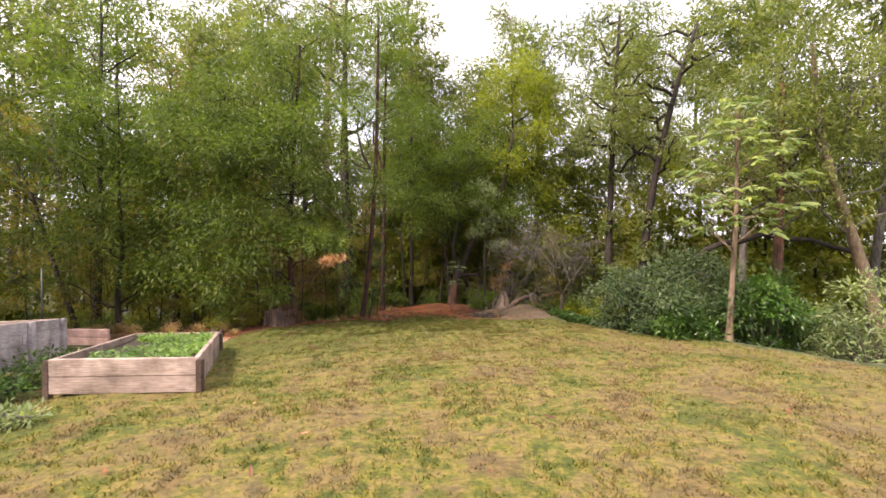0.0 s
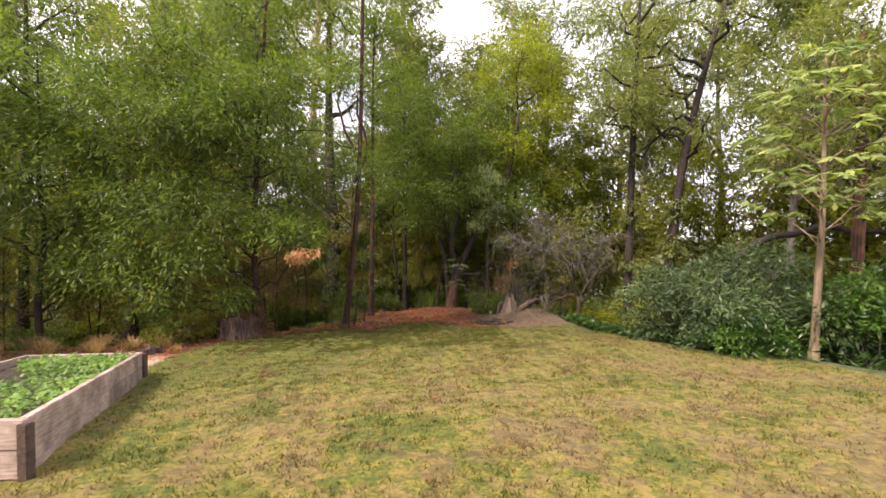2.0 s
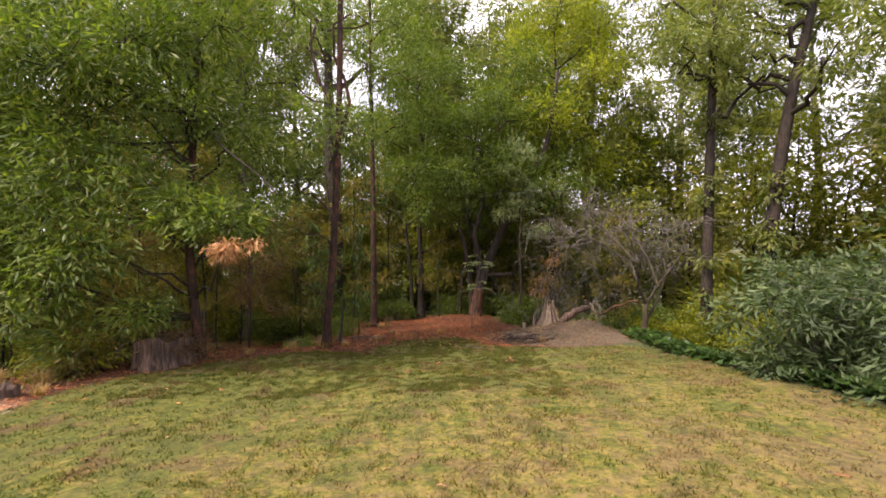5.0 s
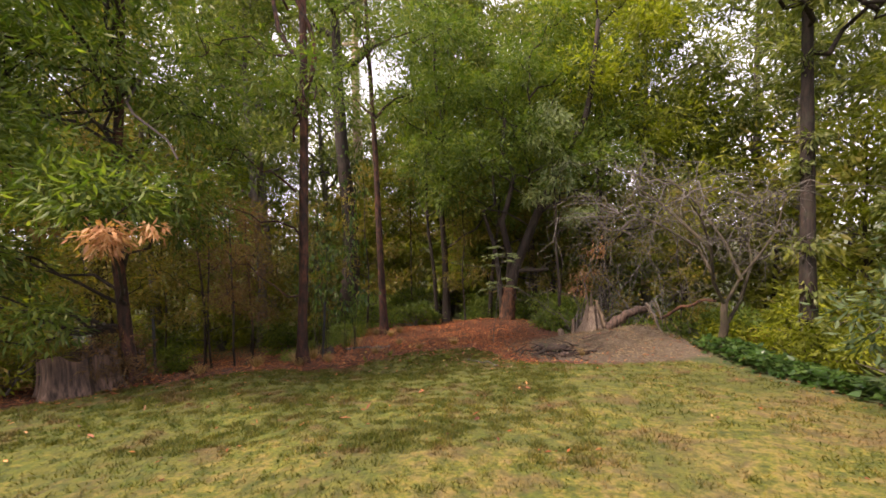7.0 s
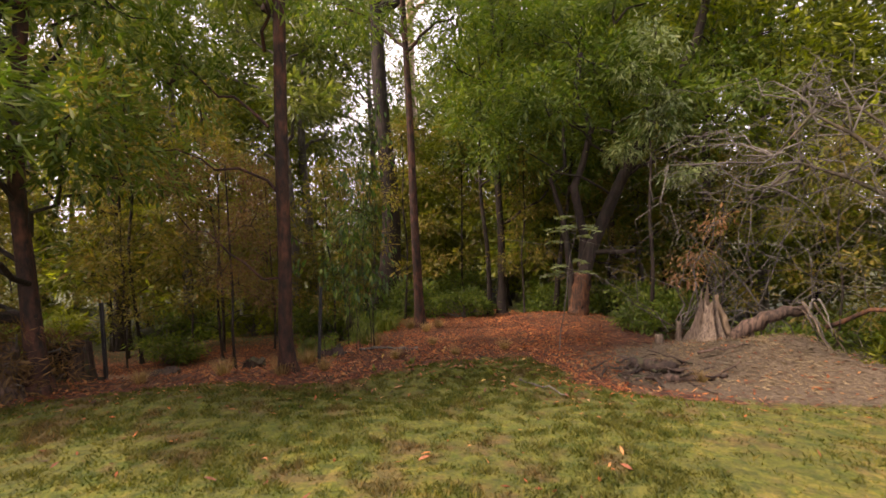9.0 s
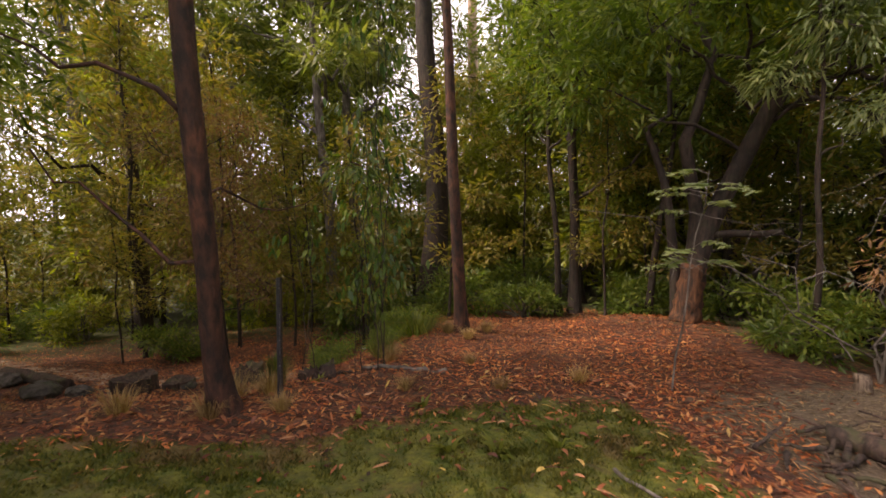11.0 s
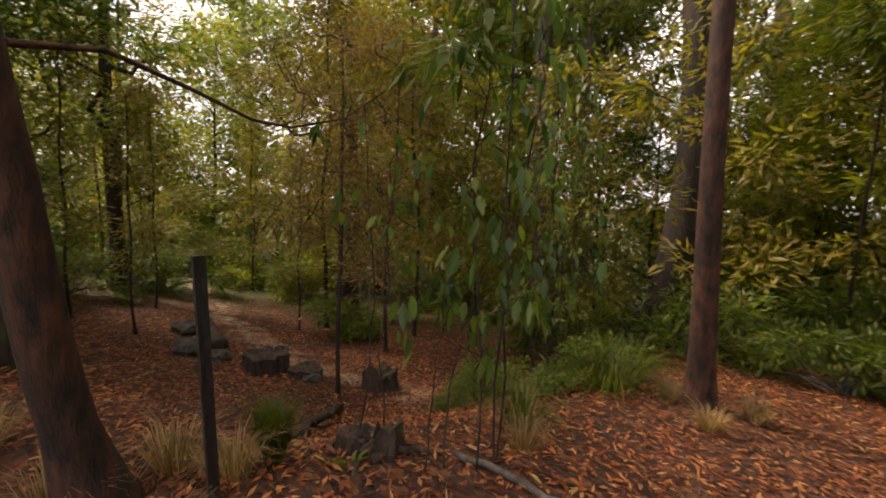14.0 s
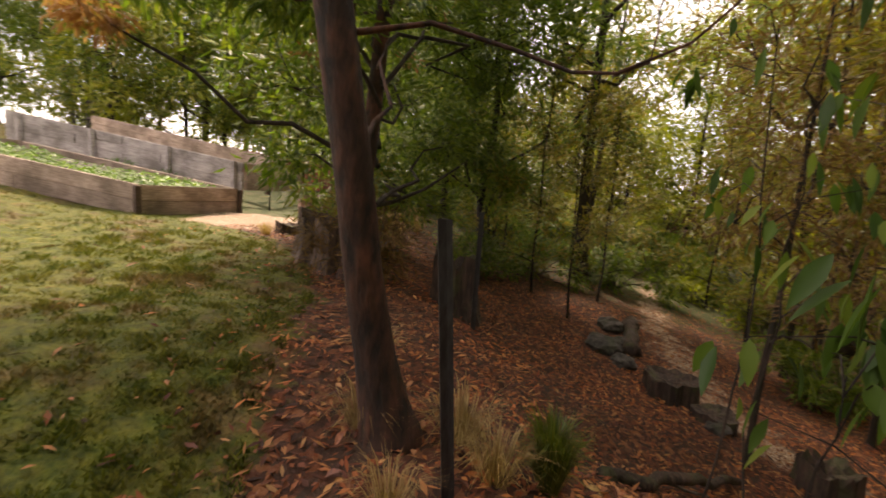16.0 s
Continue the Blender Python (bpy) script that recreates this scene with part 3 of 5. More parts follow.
# The red-brown trunk that the walk passes, with its long low branch
def near_tree():
    x, y = -2.26, 16.9
    root = thing("tree", x, y, lz(x, y), "tall tree with smooth red-brown trunk and one long low branch", "tree")
    path = [(0, 0, 0), (0.08, -0.12, 0.7), (0.16, -0.18, 1.35), (0.22, -0.24, 1.85), (0.33, -0.36, 3.0), (0.45, -0.42, 5.0), (0.5, -0.4, 7.5), (0.5, -0.3, 11.5)]
    trunk_part(root, path, 0.095, 0.045, BARK_RED, 21, flare=1.8, sides=18, wob=0.018)
    c = Crown(22)
    br = [(0.2, -0.22, 1.86), (0.02, 0.1, 1.94), (-0.12, 0.42, 1.86), (-0.14, 0.68, 1.76), (-0.1, 0.86, 1.74), (0.03, 1.1, 1.8), (0.2, 1.4, 2.05)]
    c.limbs.append(tube(br, [0.016, 0.012, 0.010, 0.0085, 0.007, 0.005, 0.003], 7, cap=False))
    c.limb((-0.1, 0.86, 1.74), (-0.6, 1.0, 2.2), 0.006, 0.002, rough=0.06)
    c.limb((0.14, -0.17, 1.35), (-1.0, -0.75, 2.25), 0.02, 0.007, sag=0.1)
    c.limb((0.26, -0.3, 2.4), (-0.7, -1.3, 2.9), 0.022, 0.006, sag=-0.1)
    c.limb((0.3, -0.5, 4.6), (0.75, -0.5, 7.6), 0.06, 0.02)
    c.limb((0.35, -0.5, 5.6), (-0.8, 0.5, 8.6), 0.05, 0.02)
    for z, a, reach in ((4.0, 4.0, 1.2), (4.9, 5.3, 1.5), (5.6, 1.2, 1.5), (6.4, 3.0, 1.9), (7.2, 4.7, 1.8), (8.0, 0.6, 2.0), (8.9, 2.3, 1.8), (9.8, 4.2, 1.6), (10.8, 5.6, 1.3), (11.6, 1.5, 0.8)):
        b = (math.cos(a) * reach, math.sin(a) * reach, z)
        c.limb((0.25, -0.48, z - 0.75), b, 0.024, 0.008, sag=-0.12)
        c.spray(b, 0.95, 900, 0.11, 0.028, 0.3)
    c.spray((-1.2, -1.2, 2.8), 0.75, 700, 0.10, 0.028, 0.3)
    c.spray((0.3, 1.55, 2.35), 0.35, 110, 0.10, 0.025, 0.3)
    c.finish(root, BARK_RED, LEAF_ACACIA)


near_tree()

# The slender trunk beyond it, and the pair further down the slope
auto_tree("tree", "slender straight tree with grey-brown bark", -1.9, 21.35, 13, 0.115, 6.4, 2.3, 9000, 0.13, 0.035, BARK_RED, LEAF_ACACIA, 31, lean=(0.0, -1.2), blobs=11)
auto_tree("tree", "slender dark-barked tree in the shade", -0.6, 25.1, 12, 0.14, 3.8, 2.6, 7000, 0.16, 0.045, BARK_DARK, LEAF_ACACIA, 32, blobs=10)
auto_tree("tree", "thin dark tree stem beside a thicker one", -0.98, 25.1, 10, 0.085, 4.0, 1.8, 4500, 0.15, 0.04, BARK_DARK, LEAF_ACACIA, 33, lean=(-0.4, 0.3), blobs=8)
auto_tree("tree", "thin dark leaning tree stem with small leaves", 1.0, 24.6, 9, 0.08, 3.0, 2.0, 5500, 0.14, 0.04, BARK_DARK, LEAF_ACACIA, 36, lean=(0.8, 0.5), blobs=9)
auto_tree("tree", "large tree with a massive dark fibrous trunk", -4.46, 25.1, 19, 0.37, 11, 3.8, 9000, 0.16, 0.045, BARK_DARK, LEAF_GUM, 34, blobs=12)
auto_tree("tree", "dark-trunked tree standing in leaf litter below the bank", -12.0, 21.9, 13, 0.23, 3.4, 2.8, 9000, 0.13, 0.04, BARK_DARK, LEAF_OLIVE, 35, blobs=11)


def leaning_tree():
    x, y = 1.62, 23.3
    root = thing("tree", x, y, lz(x, y), "leaning tree with flaking orange bark at its foot", "tree")
    trunk_part(root, [(0, 0, 0), (0.05, 0.0, 0.5), (0.13, 0.03, 1.05)], 0.21, 0.19, BARK_ORANGE, 41, flare=1.25, sides=16, label="flaking orange bark", wob=0.1, name="butt")
    trunk_part(root, [(0.13, 0.03, 0.9), (0.3, 0.12, 1.6), (0.62, 0.2, 2.4), (1.1, 0.2, 3.5), (1.65, 0.05, 4.6), (2.2, -0.2, 5.6), (2.6, -0.4, 6.6), (2.9, -0.5, 9.0)], 0.18, 0.06, BARK_DARK, 42, flare=1.0)
    c = Crown(43)
    c.limb((0.1, 0.1, 1.2), (0.1, 0.25, 6.5), 0.13, 0.05)
    c.limb((-0.15, 0.15, 0.0), (-0.35, 0.5, 5.0), 0.1, 0.04)
    c.limb((1.1, 0.3, 3.6), (2.6, -0.3, 4.3), 0.06, 0.02)
    c.limb((0.3, 0.1, 1.55), (1.3, -0.35, 1.65), 0.07, 0.055, n=4)
    for dx, dy, z in ((-1.6, -0.6, 4.2), (-0.6, -1.2, 5.0), (0.6, -1.0, 5.6), (1.8, -0.8, 4.9), (2.9, -0.6, 4.6), (3.3, 0.3, 6.0), (2.2, 0.0, 7.4), (0.9, 0.4, 8.2), (-0.8, 0.6, 7.2), (-2.0, 0.4, 5.8), (3.0, 0.5, 8.4), (1.6, 0.5, 9.6)):
        c.limb((0.9, 0.3, z - 1.3), (dx, dy, z), 0.035, 0.012)
        c.spray((dx, dy, z), 1.15, 1050, 0.14, 0.042, 0.35)
    c.finish(root, BARK_DARK, LEAF_ACACIA)


leaning_tree()


# The dense wattle whose skirts hang over the lawn's edge, with a bunch of dead leaves
def skirted_tree():
    x, y = -4.3, 15.15
    root = thing("tree", x, y, lz(x, y), "dense wattle with dark trunk and leafy skirts reaching low", "tree")
    trunk_part(root, [(0, 0, 0), (-0.15, 0.05, 1.3), (-0.25, 0.1, 2.8), (-0.2, 0.3, 5.0), (0.0, 0.4, 9.5)], 0.1, 0.04, BARK_RED, 51, flare=1.6, sides=14)
    c = Crown(52)
    c.limb((-0.1, 0.05, 1.25), (1.4, -1.65, 2.25), 0.035, 0.01, sag=0.12)
    c.limb((-0.2, 0.2, 4.4), (2.2, -1.5, 3.2), 0.03, 0.012, sag=-0.35)
    c.spray((1.3, -1.5, 2.7), 0.55, 420, 0.115, 0.034, 0.35)
    c.spray((0.6, -1.3, 2.9), 0.7, 700, 0.115, 0.034, 0.35)
    spots = ((-3.2, -0.5, 1.8, 1.1), (-2.6, -1.2, 2.6, 1.2), (-1.7, -1.5, 1.7, 1.0), (-0.9, -1.6, 2.4, 0.95), (-3.4, -0.4, 3.6, 1.3), (-2.3, -1.0, 3.8, 1.3), (-1.1, -1.3, 3.5, 1.2), (0.1, -0.9, 3.3, 1.0), (1.1, -0.2, 3.0, 0.9), (-2.9, 0.2, 5.0, 1.3), (-1.5, -0.4, 5.2, 1.3), (0.0, -0.3, 5.0, 1.2), (-2.0, 0.5, 6.4, 1.2), (-0.5, 0.4, 6.8, 1.3), (0.9, 0.5, 4.6, 1.0), (-0.2, 0.4, 8.4, 1.2), (-1.2, 0.6, 9.4, 1.0), (0.6, 0.6, 9.9, 0.9), (-1.4, -1.1, 0.8, 0.6), (-2.4, -0.9, 0.9, 0.7), (-0.4, -1.0, 1.3, 0.55), (-1.5, -1.5, 5.6, 1.3), (-2.9, -1.2, 6.1, 1.3), (-3.9, -0.8, 5.0, 1.3), (-0.5, -1.2, 6.1, 1.2), (-2.0, -0.8, 7.6, 1.3), (-3.7, -0.2, 7.2, 1.3), (0.8, -0.6, 6.6, 1.0), (-4.8, -0.5, 3.2, 1.2), (-4.9, -0.3, 1.6, 1.0), (-5.4, -0.2, 5.6, 1.3))
    for dx, dy, z, rr in spots:
        c.limb((-0.2, 0.15, max(0.8, z - 1.2)), (dx, dy, z), 0.03, 0.008, sag=-0.1)
        c.spray((dx, dy, z), rr, int(1150 * rr * rr) + 150, 0.115, 0.034, 0.35)
    c.finish(root, BARK_DARK, LEAF_ACACIA)
    c = Crown(53)
    bunch = thing("dead_leaf_bunch", -2.83, 13.4, 0.74, "bunch of dead orange-brown leaves caught on a branch", "dead leaves")
    for k, (bx, by, bz) in enumerate(((-6.4, 14.55, 1.2), (-5.3, 14.25, 1.7), (-4.7, 14.15, 0.9), (-6.9, 14.8, 2.0))):
        small = Crown(54 + k)
        few = thing("dead_leaf_bunch", bx, by, bz, "few rusty dead leaves among green foliage", "dead leaves")
        small.spray((0, 0, 0), 0.09, 40, 0.075, 0.028, 0.5, clumps=4, twigs=False)
        small.finish(few, BARK_GREY, LEAF_DEAD)
    c.spray((0, 0, 0), 0.19, 380, 0.085, 0.03, 0.9, clumps=14, twigs=False)
    c.spray((0.3, 0.25, 0.1), 0.1, 70, 0.075, 0.03, 0.9, clumps=5, twigs=False)
    c.finish(bunch, BARK_GREY, LEAF_DEAD)


skirted_tree()


# The slim pale tree on the lawn's edge, with tiers of palmate leaves
def slim_tree():
    x, y = 7.85, 10.8
    root = thing("tree", x, y, lz(x, y), "slim pale-trunked young tree with tiers of large light green leaves", "tree")
    trunk_part(root, [(0, 0, 0), (0.02, 0, 1.5), (0.06, 0.02, 3.0), (0.05, 0.05, 4.3), (0.0, 0.05, 6.1)], 0.085, 0.02, BARK_TAN, 61, flare=1.35)
    c = Crown(62)
    rng = c.rng
    for tier, (z0, wide, count) in enumerate(((2.9, 1.75, 5), (3.5, 1.95, 7), (4.2, 1.8, 7), (4.9, 1.5, 6), (5.5, 1.0, 5), (6.0, 0.45, 3))):
        for k in range(count):
            a = k * 2 * math.pi / count + tier * 0.9 + rng.uniform(-0.45, 0.45)
            reach = wide * rng.uniform(0.45, 1.0)
            rise = rng.uniform(-0.15, 0.45)
            tip = np.array([math.cos(a) * reach, math.sin(a) * reach, z0 + rise])
            c.limb((0.05, 0.03, z0 - rng.uniform(0.3, 0.7)), tip, 0.015, 0.005, sag=-0.1)
            for along, aside in ((1.0, 0), (0.85, 0.28), (0.8, -0.26), (0.6, rng.uniform(-0.2, 0.2))):
                out = np.array([math.cos(a), math.sin(a), 0]) * reach * along
                f = out + np.array([-math.sin(a), math.cos(a), 0]) * aside + [0.05, 0.03, z0 + rise * along + rng.normal() * 0.1]
                ang = a + rng.uniform(-0.4, 0.4) + (np.arange(7) - 3) * 0.6
                c.at.append(np.repeat(f[None], 7, 0))
                c.way.append(np.stack([np.cos(ang), np.sin(ang), np.full(7, -0.45) + rng.normal(size=7) * 0.25], 1))
                c.len.append(rng.uniform(0.2, 0.4, 7) * (1.0 - 0.1 * np.abs(np.arange(7) - 3)))
                c.wid.append(rng.uniform(0.06, 0.11, 7))
    c.finish(root, BARK_TAN, LEAF_PALM)


slim_tree()


# Grey dead shrub beside the mound
def dead_shrub():
    x, y = 5.85, 18.3
    root = thing("dead_shrub", x, y, lz(x, y), "leafless shrub with forked stems and a tangle of grey twigs", "shrub")
    c = Crown(71)
    rng = c.rng
    v, f = tube(bent(rng, (0, 0, -0.12), (0.0, -0.12, 1.05), 6, rough=0.015), [0.13, 0.095, 0.082, 0.078, 0.07, 0.062], 10, 0.05, rng)
    mesh_object("trunk", v, f, BARK_OLIVE, root)
    stems = [
        [(0, -0.12, 0.98), (-0.28, -0.4, 1.5), (-0.5, -0.75, 2.1), (-0.85, -1.1, 2.6), (-1.2, -1.4, 3.0)],
        [(0, -0.12, 0.98), (0.32, -0.1, 1.45), (0.7, 0.0, 1.85), (0.95, 0.1, 2.4), (1.3, 0.2, 3.1)],
        [(-0.28, -0.4, 1.5), (-0.6, -0.2, 2.1), (-1.0, 0.1, 2.6), (-1.4, 0.3, 2.8), (-1.8, 0.4, 2.4)],
        [(-0.5, -0.75, 2.1), (-0.9, -0.5, 2.6), (-1.3, -0.4, 3.0), (-1.7, -0.3, 3.2), (-2.0, -0.2, 2.9)],
        [(0.32, -0.1, 1.45), (0.2, 0.3, 2.2), (-0.2, 0.6, 3.0), (-0.7, 0.7, 3.5), (-1.3, 0.8, 3.7)],
        [(0.1, 0.0, 0.6), (0.45, 0.15, 1.1), (0.62, 0.2, 1.7), (0.6, 0.25, 2.3), (0.8, 0.3, 2.9)],
    ]
    ends = []
    for line in stems:
        q = np.array(line) + np.concatenate([np.zeros((1, 3)), rng.normal(size=(4, 3)) * 0.05])
        c.limbs.append(tube(q, np.linspace(0.038, 0.01, 5), 7, 0.04, rng, cap=False))
        ends += [q[2], q[3], q[3], q[4], q[4]]
    for e in ends:
        for _ in range(3):
            d = rng.normal(size=3) * [0.7, 0.6, 0.45] + [-0.15, 0.1, 0.05]
            q = bent(rng, e, e + d, 7, sag=-0.14, rough=0.06)
            q[-2:, 2] -= [0.08, 0.22]
            c.wood.append(tube(q, np.linspace(0.011, 0.004, 7), 4, cap=False))
            for _ in range(6):
                k = q[rng.integers(2, 7)]
                w = bent(rng, k, k + rng.normal(size=3) * [0.45, 0.36, 0.3] - [0.05, 0, 0.16], 4, rough=0.1)
                c.wood.append(tube(w, np.linspace(0.0045, 0.0018, 4), 3, cap=False))
    c.finish(root, BARK_OLIVE, LEAF_OLIVE, limb_name="stem", twig_bark=BARK_GREY)


dead_shrub()


def twig_heap():
    """The grey tangle of dead twigs hanging behind the mound."""
    x, y = 4.3, 20.5
    root = thing("dead_branches", x, y, lz(x, y), "heap of bare grey dead branches leaning behind the stump", "branches")
    c = Crown(72)
    rng = c.rng
    for _ in range(20):
        a = rng.normal(size=3) * [0.7, 0.4, 0.1] + [0.5, 0.5, 0.1]
        b = a + rng.normal(size=3) * [1.0, 0.5, 0.7] + [0.1, 0.0, 2.1]
        q = bent(rng, a, b, 7, sag=-0.15, rough=0.05)
        c.limbs.append(tube(q, np.linspace(0.011, 0.004, 7), 4, cap=False))
        for _ in range(10):
            k = q[rng.integers(1, 7)]
            w = bent(rng, k, k + rng.normal(size=3) * [0.5, 0.35, 0.35] - [0.1, 0.1, 0.15], 4, rough=0.1)
            c.wood.append(tube(w, np.linspace(0.005, 0.002, 4), 3, cap=False))
    c.finish(root, BARK_GREY, LEAF_OLIVE)


twig_heap()


def dead_sapling():
    x, y = 3.45, 20.85
    root = thing("dead_sapling", x, y, lz(x, y), "dead sapling with shrivelled orange-brown leaves beside the stump", "sapling")
    c = Crown(73)
    for top in ((0.25, 0.1, 1.9), (0.6, 0.2, 2.5), (0.05, 0.0, 1.5)):
        c.limb((0, 0, -0.05), top, 0.02, 0.006, rough=0.04)
        c.spray(np.array(top) - [0, 0, 0.25], 0.3, 130, 0.085, 0.024, 0.9, clumps=9)
    c.finish(root, BARK_GREY, LEAF_DEAD)


dead_sapling()


# Tall trees on the right, one of them clothed in creeper
def creeper_tree(x, y, h, r, seed, lean):
    root = thing("tree", x, y, lz(x, y), "tall dark tree with creeper hanging on trunk and limbs", "tree")
    path = [(lean * s * s, 0.3 * s, h * s) for s in np.linspace(0, 1, 6)]
    trunk_part(root, path, r, r * 0.3, BARK_DARK, seed, flare=1.3)
    c = Crown(seed + 1)
    rng = c.rng
    for i in range(14):
        z = h * (0.5 + 0.036 * i)
        a = rng.uniform(0, 6.28)
        ax = np.array([lean * (z / h) ** 2, 0.3 * z / h, z])
        b = ax + [math.cos(a) * rng.uniform(1.2, 3.2), math.sin(a) * rng.uniform(1.0, 2.5), rng.uniform(0.3, 1.4)]
        c.limb(ax, b, r * 0.35, 0.02, rough=0.07)
        c.spray(b, 1.1, 380, 0.17, 0.045, 0.4)
    for i in range(9):
        z = rng.uniform(0.5, h * 0.5)
        c.spray(np.array([lean * (z / h) ** 2, 0.3 * z / h, z]), 0.35, 130, 0.13, 0.06, 0.7, twigs=False)
    c.finish(root, BARK_DARK, LEAF_GUM)


creeper_tree(8.9, 20.8, 15, 0.2, 81, 0.3)
creeper_tree(9.9, 19.6, 14, 0.24, 83, 2.4)


def right_trees():
    x, y = 10.56, 12.67
    root = thing("tree", x, y, lz(x, y), "tree with ragged red-brown trunk behind the shrubs", "tree")
    trunk_part(root, [(0, 0, 0), (0.02, 0, 2.5), (0.05, 0.05, 5), (0.0, 0.1, 8)], 0.17, 0.08, BARK_ORANGE, 91, flare=1.2)
    c = Crown(92)
    for dx, dy, z in ((0.9, -0.5, 4.6), (-0.8, 0.6, 5.4), (1.6, 0.4, 5.8), (0.2, -0.9, 6.4), (-1.0, 0.2, 7.2), (0.9, 0.3, 7.6), (0, 0.2, 8.6), (1.9, -0.4, 7.2), (2.6, 0.6, 5.2)):
        c.limb((0.03, 0.03, z - 1.1), (dx, dy, z), 0.05, 0.012)
        c.spray((dx, dy, z), 1.15, 900, 0.13, 0.035, 0.3)
    c.finish(root, BARK_DARK, LEAF_GUM)
    x, y = 13.6, 12.2
    root = thing("tree", x, y, lz(x, y), "leaning pinkish-grey tree with spreading limbs", "tree")
    trunk_part(root, [(0, 0, 0), (-0.5, 0.1, 2.0), (-1.3, 0.2, 4.2), (-2.0, 0.3, 6.4), (-2.4, 0.3, 9.0)], 0.2, 0.06, BARK_TAN, 93, flare=1.2)
    c = Crown(94)
    for dx, dy, z in ((-3.3, 0.1, 5.2), (-0.2, -0.4, 5.6), (-1.0, 0.8, 6.6), (-3.6, 0.2, 7.2), (-2.3, -0.6, 7.8), (-0.6, 0.2, 8.2), (0.9, 0.4, 6.8), (-2.6, 0.4, 9.4), (-4.4, 0.3, 6.2), (0.6, -0.2, 9.2), (1.8, 0.2, 5.2)):
        c.limb((-1.2, 0.2, z - 1.6), (dx, dy, z), 0.06, 0.012, rough=0.06)
        c.spray((dx, dy, z), 1.3, 950, 0.13, 0.036, 0.3)
    c.finish(root, BARK_GREY, LEAF_GUM)
    # a dark limb that arches across between them
    root = thing("fallen_branch", 9.7, 15.6, lz(9.7, 15.6), "long dark branch arching over the shrubs", "branch")
    v, f = tube(bent(np.random.default_rng(95), (-0.9, 0.6, 0.4), (0.6, 0.0, 3.3), 6, sag=-0.3, rough=0.02).tolist() + bent(np.random.default_rng(96), (1.1, -0.1, 3.55), (5.2, -1.2, 3.3), 7, sag=-0.35, rough=0.02).tolist(), np.linspace(0.14, 0.07, 13), 8)
    mesh_object("limb", v, f, BARK_DARK, root)


right_trees()

# Yellow-green wattle and the dark mass beneath it
auto_tree("tree", "round-topped yellow-green wattle in full leaf", 5.0, 25.5, 14.5, 0.16, 3.2, 3.4, 19000, 0.17, 0.055, BARK_DARK, LEAF_YELLOW, 101, blobs=17, top=0.5)
auto_tree("tree", "grey-green feathery wattle sapling", 3.1, 22.0, 6.6, 0.05, 3.0, 1.0, 2600, 0.13, 0.025, BARK_DARK, LEAF_FROND, 102, blobs=7, droop=0.8)
# Multi-stemmed tree on the far side of the beds
auto_tree("tree", "tall dark-stemmed tree with open feathery crown", -11.9, 16.6, 13, 0.17, 4.4, 3.2, 8000, 0.15, 0.045, BARK_DARK, LEAF_ACACIA, 103, lean=(0.5, 0), blobs=12)
auto_tree("tree", "leaning dark stem growing beside a larger trunk", -12.3, 16.5, 9, 0.11, 4.2, 2.4, 3600, 0.15, 0.045, BARK_DARK, LEAF_OLIVE, 104, lean=(-3.0, 0.2), blobs=8)
# Pale straight gum far down the slope
auto_tree("tree", "very tall gum with straight pale pinkish trunk", -8.3, 38.5, 32, 0.5, 19, 5.0, 7000, 0.3, 0.09, BARK_PALE, LEAF_GUM, 105, blobs=12)
auto_tree("tree", "tall pale gum tree with bare upper limbs", 9.0, 46, 30, 0.4, 17, 4.5, 5200, 0.3, 0.09, BARK_PALE, LEAF_GUM, 106, blobs=10)

# ---- the wood around: a few kinds, each grown once and then planted again ----
FOREST = "trees of the surrounding wood"
kind_a = auto_tree("tree", "bushy wattle with dense dark green crown", -16.5, 25.0, 9.5, 0.11, 1.6, 2.6, 12500, 0.14, 0.042, BARK_DARK, LEAF_ACACIA, 201, blobs=15, group=FOREST)
kind_b = auto_tree("tree", "tall gum tree with grey trunk and open crown", -14, 30, 19, 0.24, 8.0, 3.8, 8000, 0.27, 0.085, BARK_GREY, LEAF_GUM, 202, blobs=13, group=FOREST)
kind_c = auto_tree("tree", "thin-stemmed sapling with light leafy top", -6.6, 22.2, 5.2, 0.032, 1.0, 1.1, 2200, 0.10, 0.034, BARK_DARK, LEAF_OLIVE, 203, blobs=10, group=FOREST)
kind_d = auto_tree("tree", "yellow-green tree of the wood lit from above", -14.5, 24, 10, 0.1, 1.4, 2.8, 8500, 0.19, 0.06, BARK_DARK, LEAF_YELLOW, 204, blobs=14, group=FOREST)
kind_e = auto_tree("tree", "distant bushy tree of the valley wood", 2, 46, 14, 0.18, 0.6, 4.4, 5600, 0.36, 0.12, BARK_GREY, LEAF_GUM, 205, blobs=16, group=FOREST)


def plant(ob, rows):
    rng = np.random.default_rng(len(rows) + 7)
    for x, y, s in rows:
        placed(ob, x, y, s, rng.uniform(0, 6.28), tilt=rng.uniform(-0.03, 0.03))


